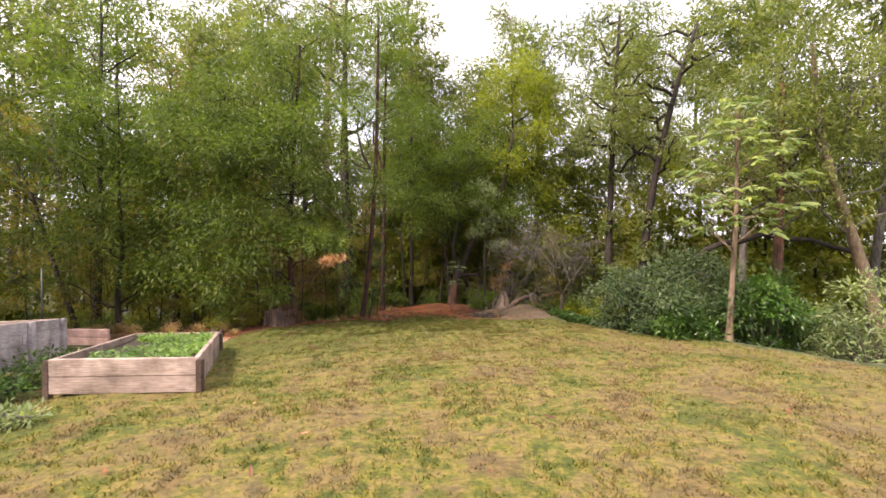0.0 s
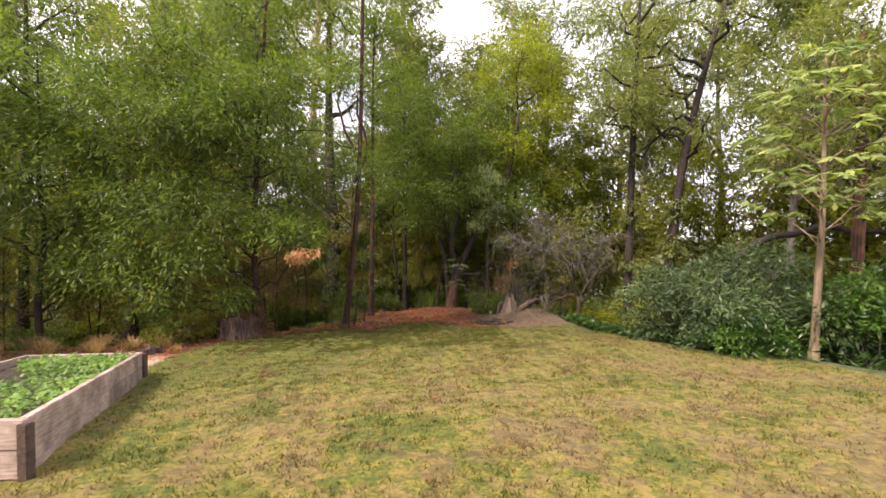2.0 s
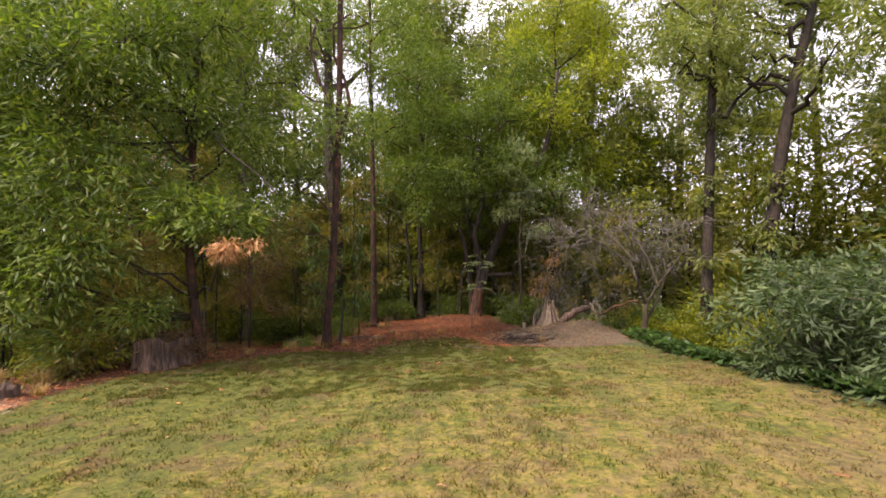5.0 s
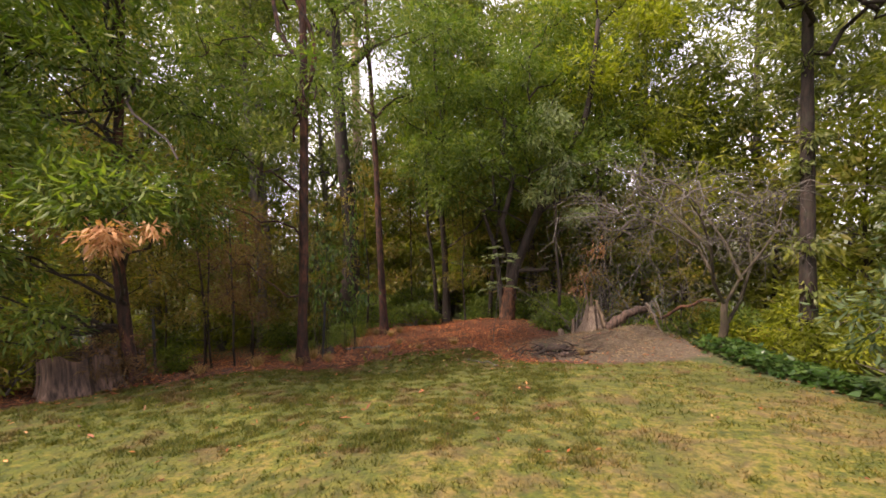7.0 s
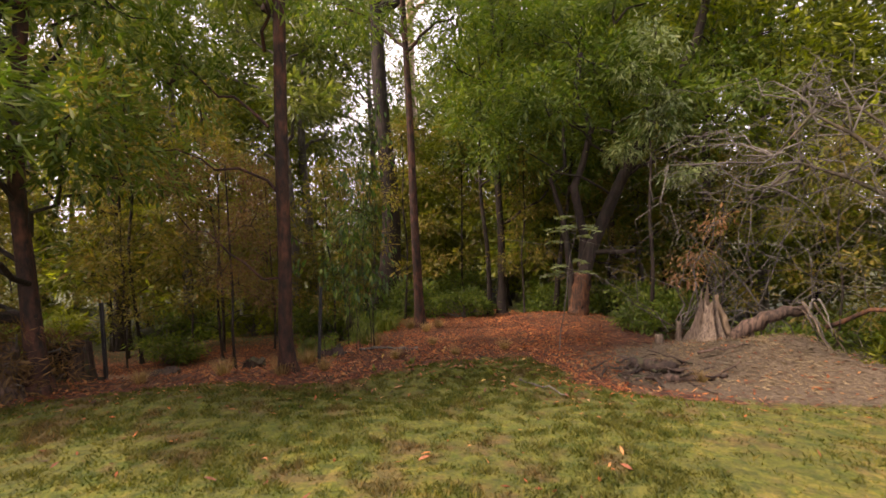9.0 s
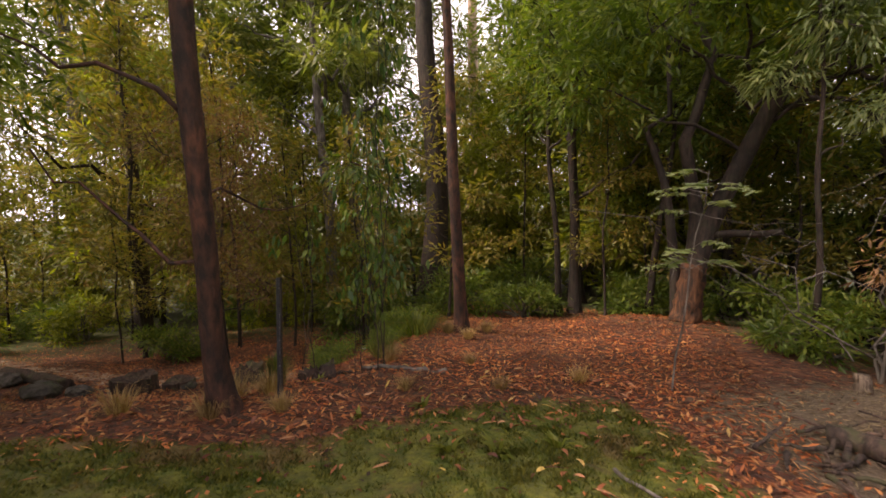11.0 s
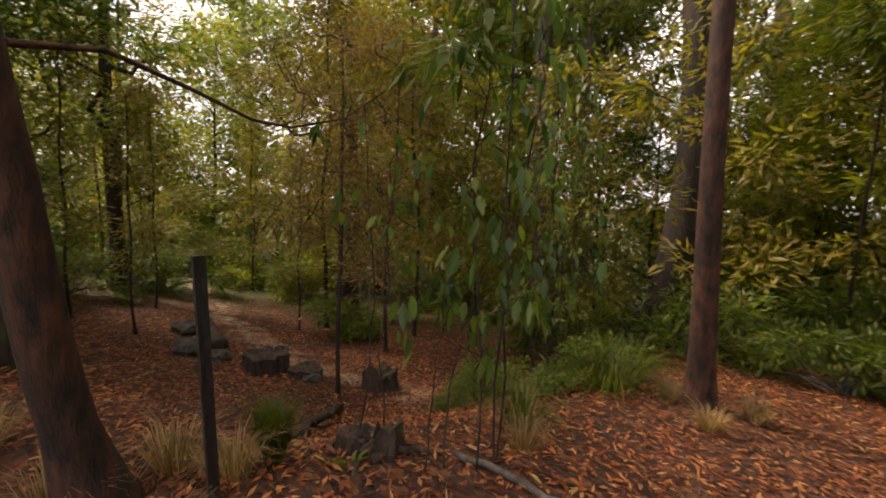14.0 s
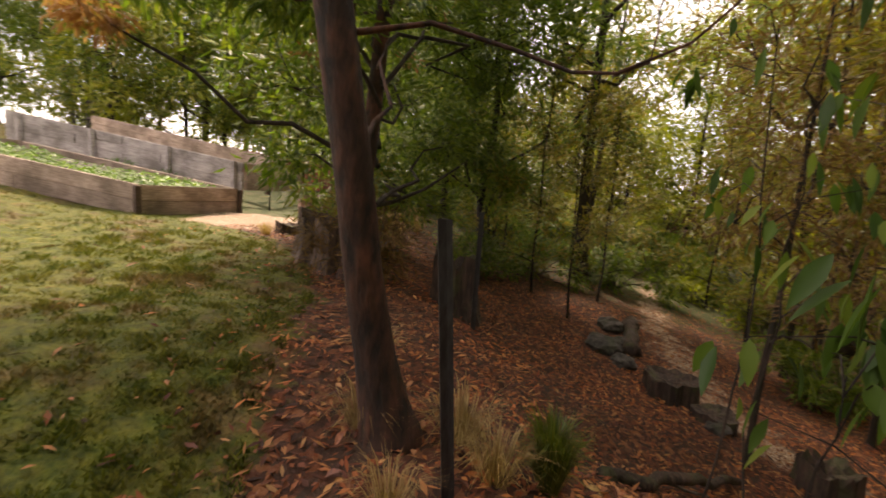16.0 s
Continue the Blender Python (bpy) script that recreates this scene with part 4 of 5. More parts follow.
plant(kind_a, [(-14.5, -7, 1.3), (-11.5, -11, 1.25), (-18.5, -5.5, 1.3), (-21, -1, 1.2), (-22.5, 2.5, 1.2), (-9.8, 14.7, 0.9), (-13, 12.2, 0.9), (-13.2, 10.0, 0.75), (2.7, 27.2, 1.2), (5.8, 28.5, 1.2), (-7.2, 29.0, 0.7), (-18, 3.5, 1.1), (-17, -2, 1.1), (-19, 7.5, 1.0)])
plant(kind_b, [(-10, 29.5, 1.1), (-1.2, 33, 1.15), (8.6, 33, 1.1), (-14, 34, 1.2), (-20, 30, 1.1), (14.5, 34, 1.2), (-23, 26, 1.1), (17, 27, 1.0), (-19, 24, 0.9), (-9, 34, 1.0), (0.5, 36, 1.0), (14, 30, 0.95), (18, 22, 1.0), (-27, 22, 1.1), (4, 33, 0.9), (20, 13, 0.9), (-8.2, 25.5, 0.85), (-12.5, 25, 0.85), (3.8, 29.4, 0.85), (7.5, 28.8, 0.85), (13, 17.2, 0.7), (16.2, 15, 0.75), (-0.8, 31.5, 0.9)])
plant(kind_c, [(-9.2, 20.3, 1.5), (-8.0, 21.8, 1.45), (-10.6, 21.0, 1.6), (-6.9, 20.6, 1.1), (-4.9, 22.6, 1.0), (-3.1, 23.4, 1.1), (-7.9, 24.2, 1.1), (-5.4, 28, 1.2), (0.9, 26.6, 1.1), (2.4, 25.2, 1.0), (3.4, 24.6, 1.1), (-2.2, 26.8, 1.15), (-10.8, 23.4, 1.1), (-11.8, 21.5, 0.9), (-10.3, 17.2, 0.85), (-8.3, 16.9, 0.75), (-9.3, 16.0, 0.9), (-12.5, 16.2, 1.0), (-13.6, 19.6, 1.0), (-14.6, 16.9, 0.9), (-8.8, 19.6, 0.7), (0.2, 24.0, 0.9), (4.6, 22.8, 0.9), (6.3, 21.8, 0.9), (-15.8, 21.2, 1.0), (-13.2, 14.2, 0.9), (-10.6, 14.6, 0.7), (-6.0, 25.0, 1.0)])
plant(kind_d, [(-10.5, 27, 0.9), (-1.6, 33.5, 1.1), (-22, 19.5, 1.0), (1.8, 31, 1.1), (-13, 31, 1.1), (14.5, 25, 0.9), (-17, 27, 1.0), (9.5, 30, 1.0), (-17.5, 0.8, 0.9), (-19, 5.5, 1.0), (-0.9, 28.5, 1.05), (-1.6, 30.5, 1.05), (17.5, 19, 1.0), (-3.9, 30.5, 0.7), (-5.6, 33, 0.75)])
plant(kind_e, [(-10.5, 46, 1.25), (-30, 36, 1.1), (-36, 24, 1.1), (-38, 12, 1.1), (-34, 2, 1.0), (27, 30, 1.1), (26, 20, 1.0), (24, 12, 0.95), (-12, 42, 1.0), (-26, 30, 1.0), (-26, 8, 0.9), (-22, 4, 0.8), (7, 40, 1.0), (18, 33, 1.0), (-5, 38, 0.9), (-24, -5, 1.0), (-16, -12, 1.0), (-26, -1, 1.1), (-22, -10, 1.0), (-14, 36, 0.9), (-20, 33, 0.9), (3, 41, 0.9), (11, 36, 0.9), (16, 38, 1.0), (22, 26, 0.9), (21, 17.5, 0.9), (-31, 15, 1.0), (-30, 28, 1.0), (-24, -18, 1.15), (-19, -20, 1.15), (-28, -13, 1.15), (-14, -23, 1.15)])


kind_f = auto_tree("tree", "low spreading sunlit tree at the far side of the wood", -21, 22, 5.5, 0.09, 0.3, 2.6, 3000, 0.2, 0.085, BARK_DARK, LEAF_FAR, 206, blobs=13, group=FOREST)
plant(kind_f, [(-24, 16, 1.2), (-21.5, 12.5, 1.1), (-27, 18.5, 1.3), (-25, 12, 1.3), (-23, 8, 1.2), (-21, 4, 1.1), (-20, 0, 1.1), (-29, 14.5, 1.4), (-17.5, 23, 1.0), (-14, 27, 1.1), (-11, 32, 1.2), (-24, 21, 1.2), (-7, 34, 1.2), (12, 28, 1.1), (15, 23, 1.1), (18.5, 17, 1.1), (-18, 17.2, 0.9), (-29, 9, 1.3), (-15.2, 13.2, 0.7), (-15.5, -3, 1.2), (-13.5, -5.5, 1.2), (-17.5, 1.8, 1.1), (-19.5, 9.8, 1.1), (2, 38, 1.5), (-2, 40, 1.6), (6, 36, 1.5), (10, 33, 1.3), (-9, 37, 1.5), (0, 34, 1.2), (5, 31.5, 1.1), (-16, 31, 1.3), (13.5, 25.5, 1.3), (16.5, 20.5, 1.4), (19, 24.5, 1.6), (12, 30.5, 1.5)])


# ---- shrubs ----
def shrub(name, label, x, y, h, spread, count, length, width, leaf, seed, bark=BARK_GREY, stems=6, droop=0.2, group="", up=0.5):
    root = thing(name, x, y, lz(x, y), label, "shrub", group)
    c = Crown(seed)
    rng = c.rng
    for i in range(stems * 3):
        a = rng.uniform(0, 6.28)
        q = rng.random() ** 0.6
        b = np.array([math.cos(a) * spread * q, math.sin(a) * spread * q, h * rng.uniform(0.12, 0.92) * (1.05 - 0.45 * q)])
        c.limb((rng.normal() * 0.08, rng.normal() * 0.08, -0.05), b, 0.022, 0.006, sag=-0.1, n=5)
        c.spray(b, spread * 0.36, count // (stems * 3), length, width, droop, flat=0.85)
    c.finish(root, bark, leaf, limb_name="stem")
    return root


big_shrub = shrub("shrub", "large blue-green leafy shrub at the lawn's edge", 8.0, 12.7, 3.5, 1.9, 9000, 0.10, 0.04, LEAF_BLUE, 301, stems=9)
shrub("shrub", "blue-green shrub overhanging the dark lawn edge", 6.7, 13.7, 2.6, 1.2, 6500, 0.10, 0.038, LEAF_BLUE, 302, stems=8)
shrub("shrub", "dense blue-green shrub with grey stems", 9.3, 13.6, 3.3, 1.6, 6500, 0.11, 0.04, LEAF_BLUE, 306, stems=8)
shrub("shrub", "dark glossy-leaved rounded bush behind the slim tree", 9.0, 10.95, 2.7, 0.95, 7000, 0.11, 0.045, LEAF_GLOSS, 303, stems=9)
shrub("shrub", "low dark shrub skirting the lawn", 7.3, 11.6, 1.3, 0.9, 4200, 0.09, 0.035, LEAF_GLOSS, 304, stems=6)
shrub("shrub", "pale green spreading shrub on the garden's edge", 10.5, 9.75, 2.2, 1.5, 6500, 0.11, 0.036, LEAF_FROND, 305, stems=8)
shrub("shrub", "pale green spreading shrub on the garden's edge", 13.6, 8.0, 2.6, 1.9, 5200, 0.12, 0.04, LEAF_FROND, 307, stems=7)
auto_tree("tree", "thin-stemmed small tree with rust-brown dying needles", -5.1, 19.05, 4.6, 0.032, 1.5, 1.2, 7500, 0.07, 0.014, BARK_DARK, LEAF_RUST, 308, blobs=10)
shrub("shrub", "dry yellowing shrub beside the old stump", -5.7, 14.2, 1.1, 0.75, 2600, 0.08, 0.025, LEAF_OLIVE, 309, stems=6)
shrub("shrub", "golden-brown dying bush beside the old stump", -4.6, 15.0, 0.9, 0.5, 2600, 0.09, 0.014, LEAF_RUST, 314, stems=6)
shrub("shrub", "yellow-leaved low growth at the wattle's foot", -5.9, 14.0, 0.7, 0.6, 900, 0.07, 0.03, LEAF_YELLOW, 310, stems=4)
shrub("shrub", "low silver-grey leafy plant on the lawn by the wall", -4.75, 5.0, 0.16, 0.32, 700, 0.07, 0.03, LEAF_FROND, 313, stems=3)
under = shrub("shrub", "low green undergrowth of the wood", -3.4, 24.6, 1.3, 1.1, 2400, 0.12, 0.04, LEAF_ACACIA, 311, stems=5, group="undergrowth")
under_y = shrub("shrub", "bright green undergrowth catching the light", -9.6, 25.0, 1.4, 1.2, 2200, 0.13, 0.045, LEAF_YELLOW, 312, stems=5, group="undergrowth")
plant(under, [(-2.95, 20.5, 0.28), (-3.7, 19.9, 0.25), (-3.2, 21.5, 0.5), (-4.3, 20.8, 0.45), (-1.6, 24.2, 0.8), (0.8, 25.0, 0.8), (2.9, 23.8, 0.9), (-5.2, 23.6, 1.0), (-6.6, 24.6, 1.1), (3.3, 22.0, 0.8), (5.2, 21.6, 1.0), (-2.6, 28, 1.3), (1.8, 28, 1.4), (-12.6, 17.4, 1.0), (-10.9, 15.7, 0.8), (-8.9, 14.9, 0.7), (-15.5, 15, 1.2), (-17, 18.5, 1.3), (-8.4, 20.4, 0.7), (7.6, 22.5, 1.2), (10.5, 18.2, 1.3), (12.5, 15.5, 1.4), (15.5, 10.5, 1.4), (4.5, 27, 1.4), (-12, 24.5, 1.2), (-9, 28, 1.4), (-5, 30, 1.5), (-16.5, 16.8, 1.2), (-19, 18.8, 1.4), (-21.5, 17.5, 1.5), (-14.2, 20.6, 0.9), (-18, 12.8, 1.3), (-22, 13, 1.5), (-24, 19, 1.5), (-16, 10.5, 1.2), (-13.5, 11.2, 1.0)])
plant(under_y, [(8.2, 20.0, 0.8), (9.2, 18.4, 0.9), (7.3, 21.3, 0.8), (-12.9, 20.8, 0.9), (-14.6, 19.3, 0.8), (-7.3, 26.5, 1.0), (-4.0, 31, 1.3), (11.5, 24.5, 1.3), (9.8, 23, 1.1), (14.5, 20.5, 1.4), (-17.5, 22.8, 1.2), (0.2, 30.5, 1.4), (-11.6, 29.5, 1.4), (16.5, 16.5, 1.4), (-19, 15.5, 1.2), (18, 27, 1.6)])


# Saplings with broad drooping leaves on the bank
def broad_leaves(rng, at, way, length, width):
    """Pointed oval leaves, folded along the midrib and bent downwards, as vertices and faces."""
    v, f = [], []
    rows = ((0.0, 0.05), (0.18, 0.62), (0.4, 1.0), (0.65, 0.85), (0.86, 0.42), (1.0, 0.03))
    for p, d, ln, wd in zip(at, unit(way), length, width):
        side = unit(np.cross(d, [rng.normal() * 0.3, rng.normal() * 0.3, 1.0]))
        up = np.cross(side, d)
        bend = rng.uniform(0.1, 0.4)
        k = len(v)
        for u, w in rows:
            mid = p + d * ln * u - up * 0.12 * wd - np.array([0, 0, bend * ln * u * u])
            edge = side * wd * w * 0.5
            lift = up * wd * w * 0.16
            v += [mid - edge + lift, mid, mid + edge + lift]
        for i in range(len(rows) - 1):
            for j in (0, 1):
                q = k + 3 * i + j
                f.append((q, q + 1, q + 4, q + 3))
    return v, f


def broad_sapling(x, y, h, seed, n, label, stems=4, foot_spread=0.2, low=0.3, reach=0.5):
    root = thing("sapling", x, y, lz(x, y), label, "sapling")
    c = Crown(seed)
    rng = c.rng
    at, way, ln, wd = [], [], [], []
    for k in range(stems):
        foot = rng.uniform(-foot_spread, foot_spread, 2)
        top = (foot[0] * 1.6 + rng.normal() * 0.1, foot[1] * 1.6 + rng.normal() * 0.1, h * rng.uniform(0.7, 1.05))
        p = bent(rng, (*foot, -0.15), top, 9, rough=0.012)
        c.limbs.append(tube(p, np.linspace(0.0075, 0.0025, 9), 6, cap=False))
        for _ in range(n):
            s = rng.uniform(low, 1)
            a0 = np.array([np.interp(s, np.linspace(0, 1, 9), p[:, j]) for j in range(3)])
            a = rng.uniform(0, 6.28)
            far = rng.uniform(0.15, 1.0) * reach
            tip = a0 + [math.cos(a) * far, math.sin(a) * far, rng.uniform(0.0, 0.2)]
            c.wood.append(tube([a0, (a0 + tip) / 2 + [0, 0, 0.05], tip], [0.0035, 0.003, 0.002], 3, cap=False))
            m = rng.integers(3, 7)
            at += list(tip + rng.normal(size=(m, 3)) * 0.05)
            way += list(rng.normal(size=(m, 3)) * 0.3 + [math.cos(a) * 0.3, math.sin(a) * 0.3, -0.9])
            ln += list(rng.uniform(0.07, 0.135, m))
            wd += list(rng.uniform(0.03, 0.055, m))
    c.finish(root, BARK_DARK, LEAF_BROAD, limb_name="stem")
    v, f = broad_leaves(rng, at, np.array(way), ln, wd)
    mesh_object("crown", v, f, LEAF_BROAD, root)


broad_sapling(-1.9, 18.85, 4.6, 401, 30, "tall sapling with thin stems and broad drooping dark leaves", 3, low=0.2)
broad_sapling(-2.75, 18.42, 2.6, 405, 5, "thin sapling with sparse drooping leaves", 2, 0.1, 0.25, 0.35)
broad_sapling(-1.95, 18.42, 1.2, 404, 3, "short sapling with a few broad drooping leaves", 2, 0.12, 0.45, 0.2)
broad_sapling(-3.4, 20.9, 3.8, 402, 16, "sapling with broad drooping dark green leaves on the bank")
broad_sapling(-4.1, 22.1, 4.6, 403, 20, "tall sapling with broad drooping leaves")


# The seedling with feathery fronds in front of the leaning tree
def frond_seedling():
    x, y = 1.3, 19.5
    root = thing("wattle_seedling", x, y, lz(x, y), "thin wattle seedling with pale feathery fronds", "sapling")
    c = Crown(411)
    rng = c.rng
    p = bent(rng, (0, 0, -0.03), (0.3, 0.2, 2.3), 8, rough=0.012)
    c.limbs.append(tube(p, np.linspace(0.011, 0.004, 8), 6, cap=False))
    for i in range(13):
        s = rng.uniform(0.5, 1)
        at = np.array([np.interp(s, np.linspace(0, 1, 8), p[:, j]) for j in range(3)])
        a = rng.uniform(0, 6.28)
        r = rng.uniform(0.25, 0.6)
        tip = at + [math.cos(a) * r, math.sin(a) * r, 0.02]
        rib = bent(rng, at, tip, 6, sag=-0.06, rough=0.01)
        c.wood.append(tube(rib, np.linspace(0.005, 0.002, 6), 3, cap=False))
        m = 40
        u = rng.uniform(0.35, 1, m)
        pos = np.stack([np.interp(u, np.linspace(0, 1, 6), rib[:, j]) for j in range(3)], 1)
        side = rng.choice([-1, 1], m) * 1.4
        c.at.append(pos)
        c.way.append(np.stack([np.cos(a + side), np.sin(a + side), rng.normal(size=m) * 0.15 - 0.15], 1))
        c.len.append(rng.uniform(0.08, 0.15, m))
        c.wid.append(rng.uniform(0.022, 0.036, m))
    c.finish(root, BARK_GREY, LEAF_FROND)


frond_seedling()


# ---- ground plants ----
def tussock(name, label, x, y, h, spread, n, material, seed, group="", width=0.008, droop=0.35):
    rng = np.random.default_rng(seed)
    root = thing(name, x, y, lz(x, y), label, "grass tuft", group)
    v, t = [], []
    for i in range(n):
        a = rng.uniform(0, 6.28)
        out = spread * rng.random() ** 0.7
        hh = h * rng.uniform(0.5, 1.1)
        d = np.array([math.cos(a), math.sin(a), 0])
        s = np.array([-d[1], d[0], 0]) * width * rng.uniform(0.5, 1.2)
        b = d * out * 0.25
        m = d * out * 0.6 + [0, 0, hh * 0.7]
        e = d * out * 1.15 + [0, 0, hh * (1 - droop * rng.random())]
        k = len(v)
        v += [b - s, b + s, m + s * 0.7, m - s * 0.7, e]
        t += [(k, k + 1, k + 2), (k, k + 2, k + 3), (k + 3, k + 2, k + 4)]
    tris_object("blade", np.array(v), np.array(t), material, root)["kind"] = "stuff"
    return root


tussock("grass_tuft", "bushy yellow-green grass tuft beside the steel post", -2.43, 17.68, 0.4, 0.2, 900, REEDS, 501, width=0.0035)
tussock("grass_tuft", "long strappy green grass under the saplings", -2.7, 21.1, 0.5, 0.9, 200, REEDS, 502, width=0.01, droop=0.95)
tussock("grass_tuft", "loose green grass at the sapling's foot", -2.35, 19.5, 0.45, 0.5, 170, REEDS, 507, width=0.006, droop=0.95)
tussock("grass_tuft", "thin yellowing grass growing through leaf litter", -2.0, 19.2, 0.3, 0.35, 120, STRAW, 508, width=0.003, droop=0.9)
tussock("grass_tuft", "long strappy green grass under the saplings", -3.4, 22.4, 0.6, 1.0, 220, REEDS, 503, width=0.01, droop=0.95)
straw = tussock("dry_grass_tuft", "dry straw-coloured grass at the trunk's foot", -2.25, 16.75, 0.26, 0.3, 230, STRAW, 504, group="dry grass tufts", width=0.0026, droop=0.7)
plant(straw, [(-1.85, 17.15, 0.8), (-2.5, 17.2, 1.2), (-2.3, 17.45, 1.1), (-1.6, 20.9, 0.9), (-1.5, 21.5, 1.0), (-2.1, 21.2, 1.0), (-1.0, 19.5, 0.7), (-0.3, 18.6, 0.7), (0.4, 19.2, 0.8), (-2.9, 16.4, 1.0), (-5.4, 12.8, 0.9), (-5.9, 13.4, 1.3), (-6.6, 13.2, 1.5), (-7.3, 13.0, 1.6), (-8.2, 12.8, 1.7), (-9.2, 12.7, 1.7), (-10.3, 12.3, 1.7), (-6.2, 13.9, 1.4), (-7.6, 13.7, 1.6), (-9.0, 13.4, 1.7), (3.1, 17.9, 0.7), (-4.9, 14.9, 1.0), (-3.6, 15.8, 0.8), (-1.2, 18.2, 0.7), (-11.5, 12.0, 1.8)])
weed = tussock("weed", "small rosette of broad green weed leaves", -1.15, 17.35, 0.07, 0.12, 16, REEDS, 505, group="weeds", width=0.016, droop=0.6)
plant(weed, [(-0.75, 17.75, 1.2), (-0.2, 17.1, 1.3), (0.15, 17.2, 1.5), (0.5, 17.5, 1.3), (-2.2, 18.05, 1.1), (1.0, 17.6, 1.0)])


tussock("fern", "golden-brown dying fern behind the brush mound", 8.0, 21.2, 0.9, 0.8, 170, LEAF_DEAD, 506, width=0.014, droop=0.8)


def ivy_patch():
    rng = np.random.default_rng(511)
    n = 17000
    x = rng.uniform(4.6, 9.5, n)
    y = rng.uniform(11.5, 19.5, n)
    d = line_distance(x, y, LAWN_R)
    keep = (d < -0.05) & (d > -2.2) & (rng.random(n) < 0.9)
    x, y = x[keep], y[keep]
    n = len(x)
    a = rng.uniform(0, 6.28, n)
    at = np.stack([x, y, land(x, y) + rng.uniform(0.02, 0.28, n)], 1)
    way = np.stack([np.cos(a), np.sin(a), rng.normal(size=n) * 0.3 - 0.1], 1)
    v, t = leaves(rng, at, way, rng.uniform(0.09, 0.17, n), rng.uniform(0.06, 0.13, n), up=0.75)
    tagged(tris_object("ivy", v, t, LEAF_IVY), "glossy green ivy covering the bank beside the lawn", "ivy", kind="stuff")


ivy_patch()


# Matted dry straw and bark shreds lying over the brush mound
def straw_mat():
    rng = np.random.default_rng(521)
    n = 9500
    x = 4.1 + rng.normal(size=n) * 1.0
    y = 19.0 + rng.normal(size=n) * 0.75
    a = rng.uniform(0, 6.28, n)
    at = np.stack([x, y, land(x, y) + rng.uniform(0.005, 0.035, n)], 1)
    way = np.stack([np.cos(a), np.sin(a), rng.normal(size=n) * 0.22], 1)
    v, t = leaves(rng, at, way, rng.uniform(0.03, 0.14, n), rng.uniform(0.004, 0.011, n), up=0.6)
    tagged(tris_object("straw", v, t, MAT), "matted dry straw and bark shreds covering the mound", "straw", kind="stuff")


straw_mat()


# ---- timber beds ----


def board_bm(length, height, thick, bevel=0.008):
    bm = bmesh.new()
    bmesh.ops.create_cube(bm, size=1)
    bmesh.ops.scale(bm, vec=(length, thick, height), verts=bm.verts)
    bmesh.ops.bevel(bm, geom=bm.edges[:], offset=bevel, segments=2, affect="EDGES")
    return bm


def board(parent, a, b, height, thick, material, name="board", label=""):
    """A sleeper on edge, its top running from a to b, in the thing's own metres."""
    a, b = Vector(a), Vector(b)
    d = b - a
    ob = part(name, board_bm(d.length, height, thick), material, parent, label)
    flat = math.atan2(d.y, d.x)
    rise = math.asin(d.z / d.length)
    ob.matrix_basis = Matrix.Translation((a + b) / 2 - Vector((0, 0, height / 2))) @ Euler((0, -rise, flat)).to_matrix().to_4x4()
    return ob


def upright(parent, x, y, top, height, size, material, name="post", label=""):
    ob = part(name, board_bm(size, height, size, 0.01), material, parent, label)
    ob.location = (x, y, top - height / 2)
    return ob


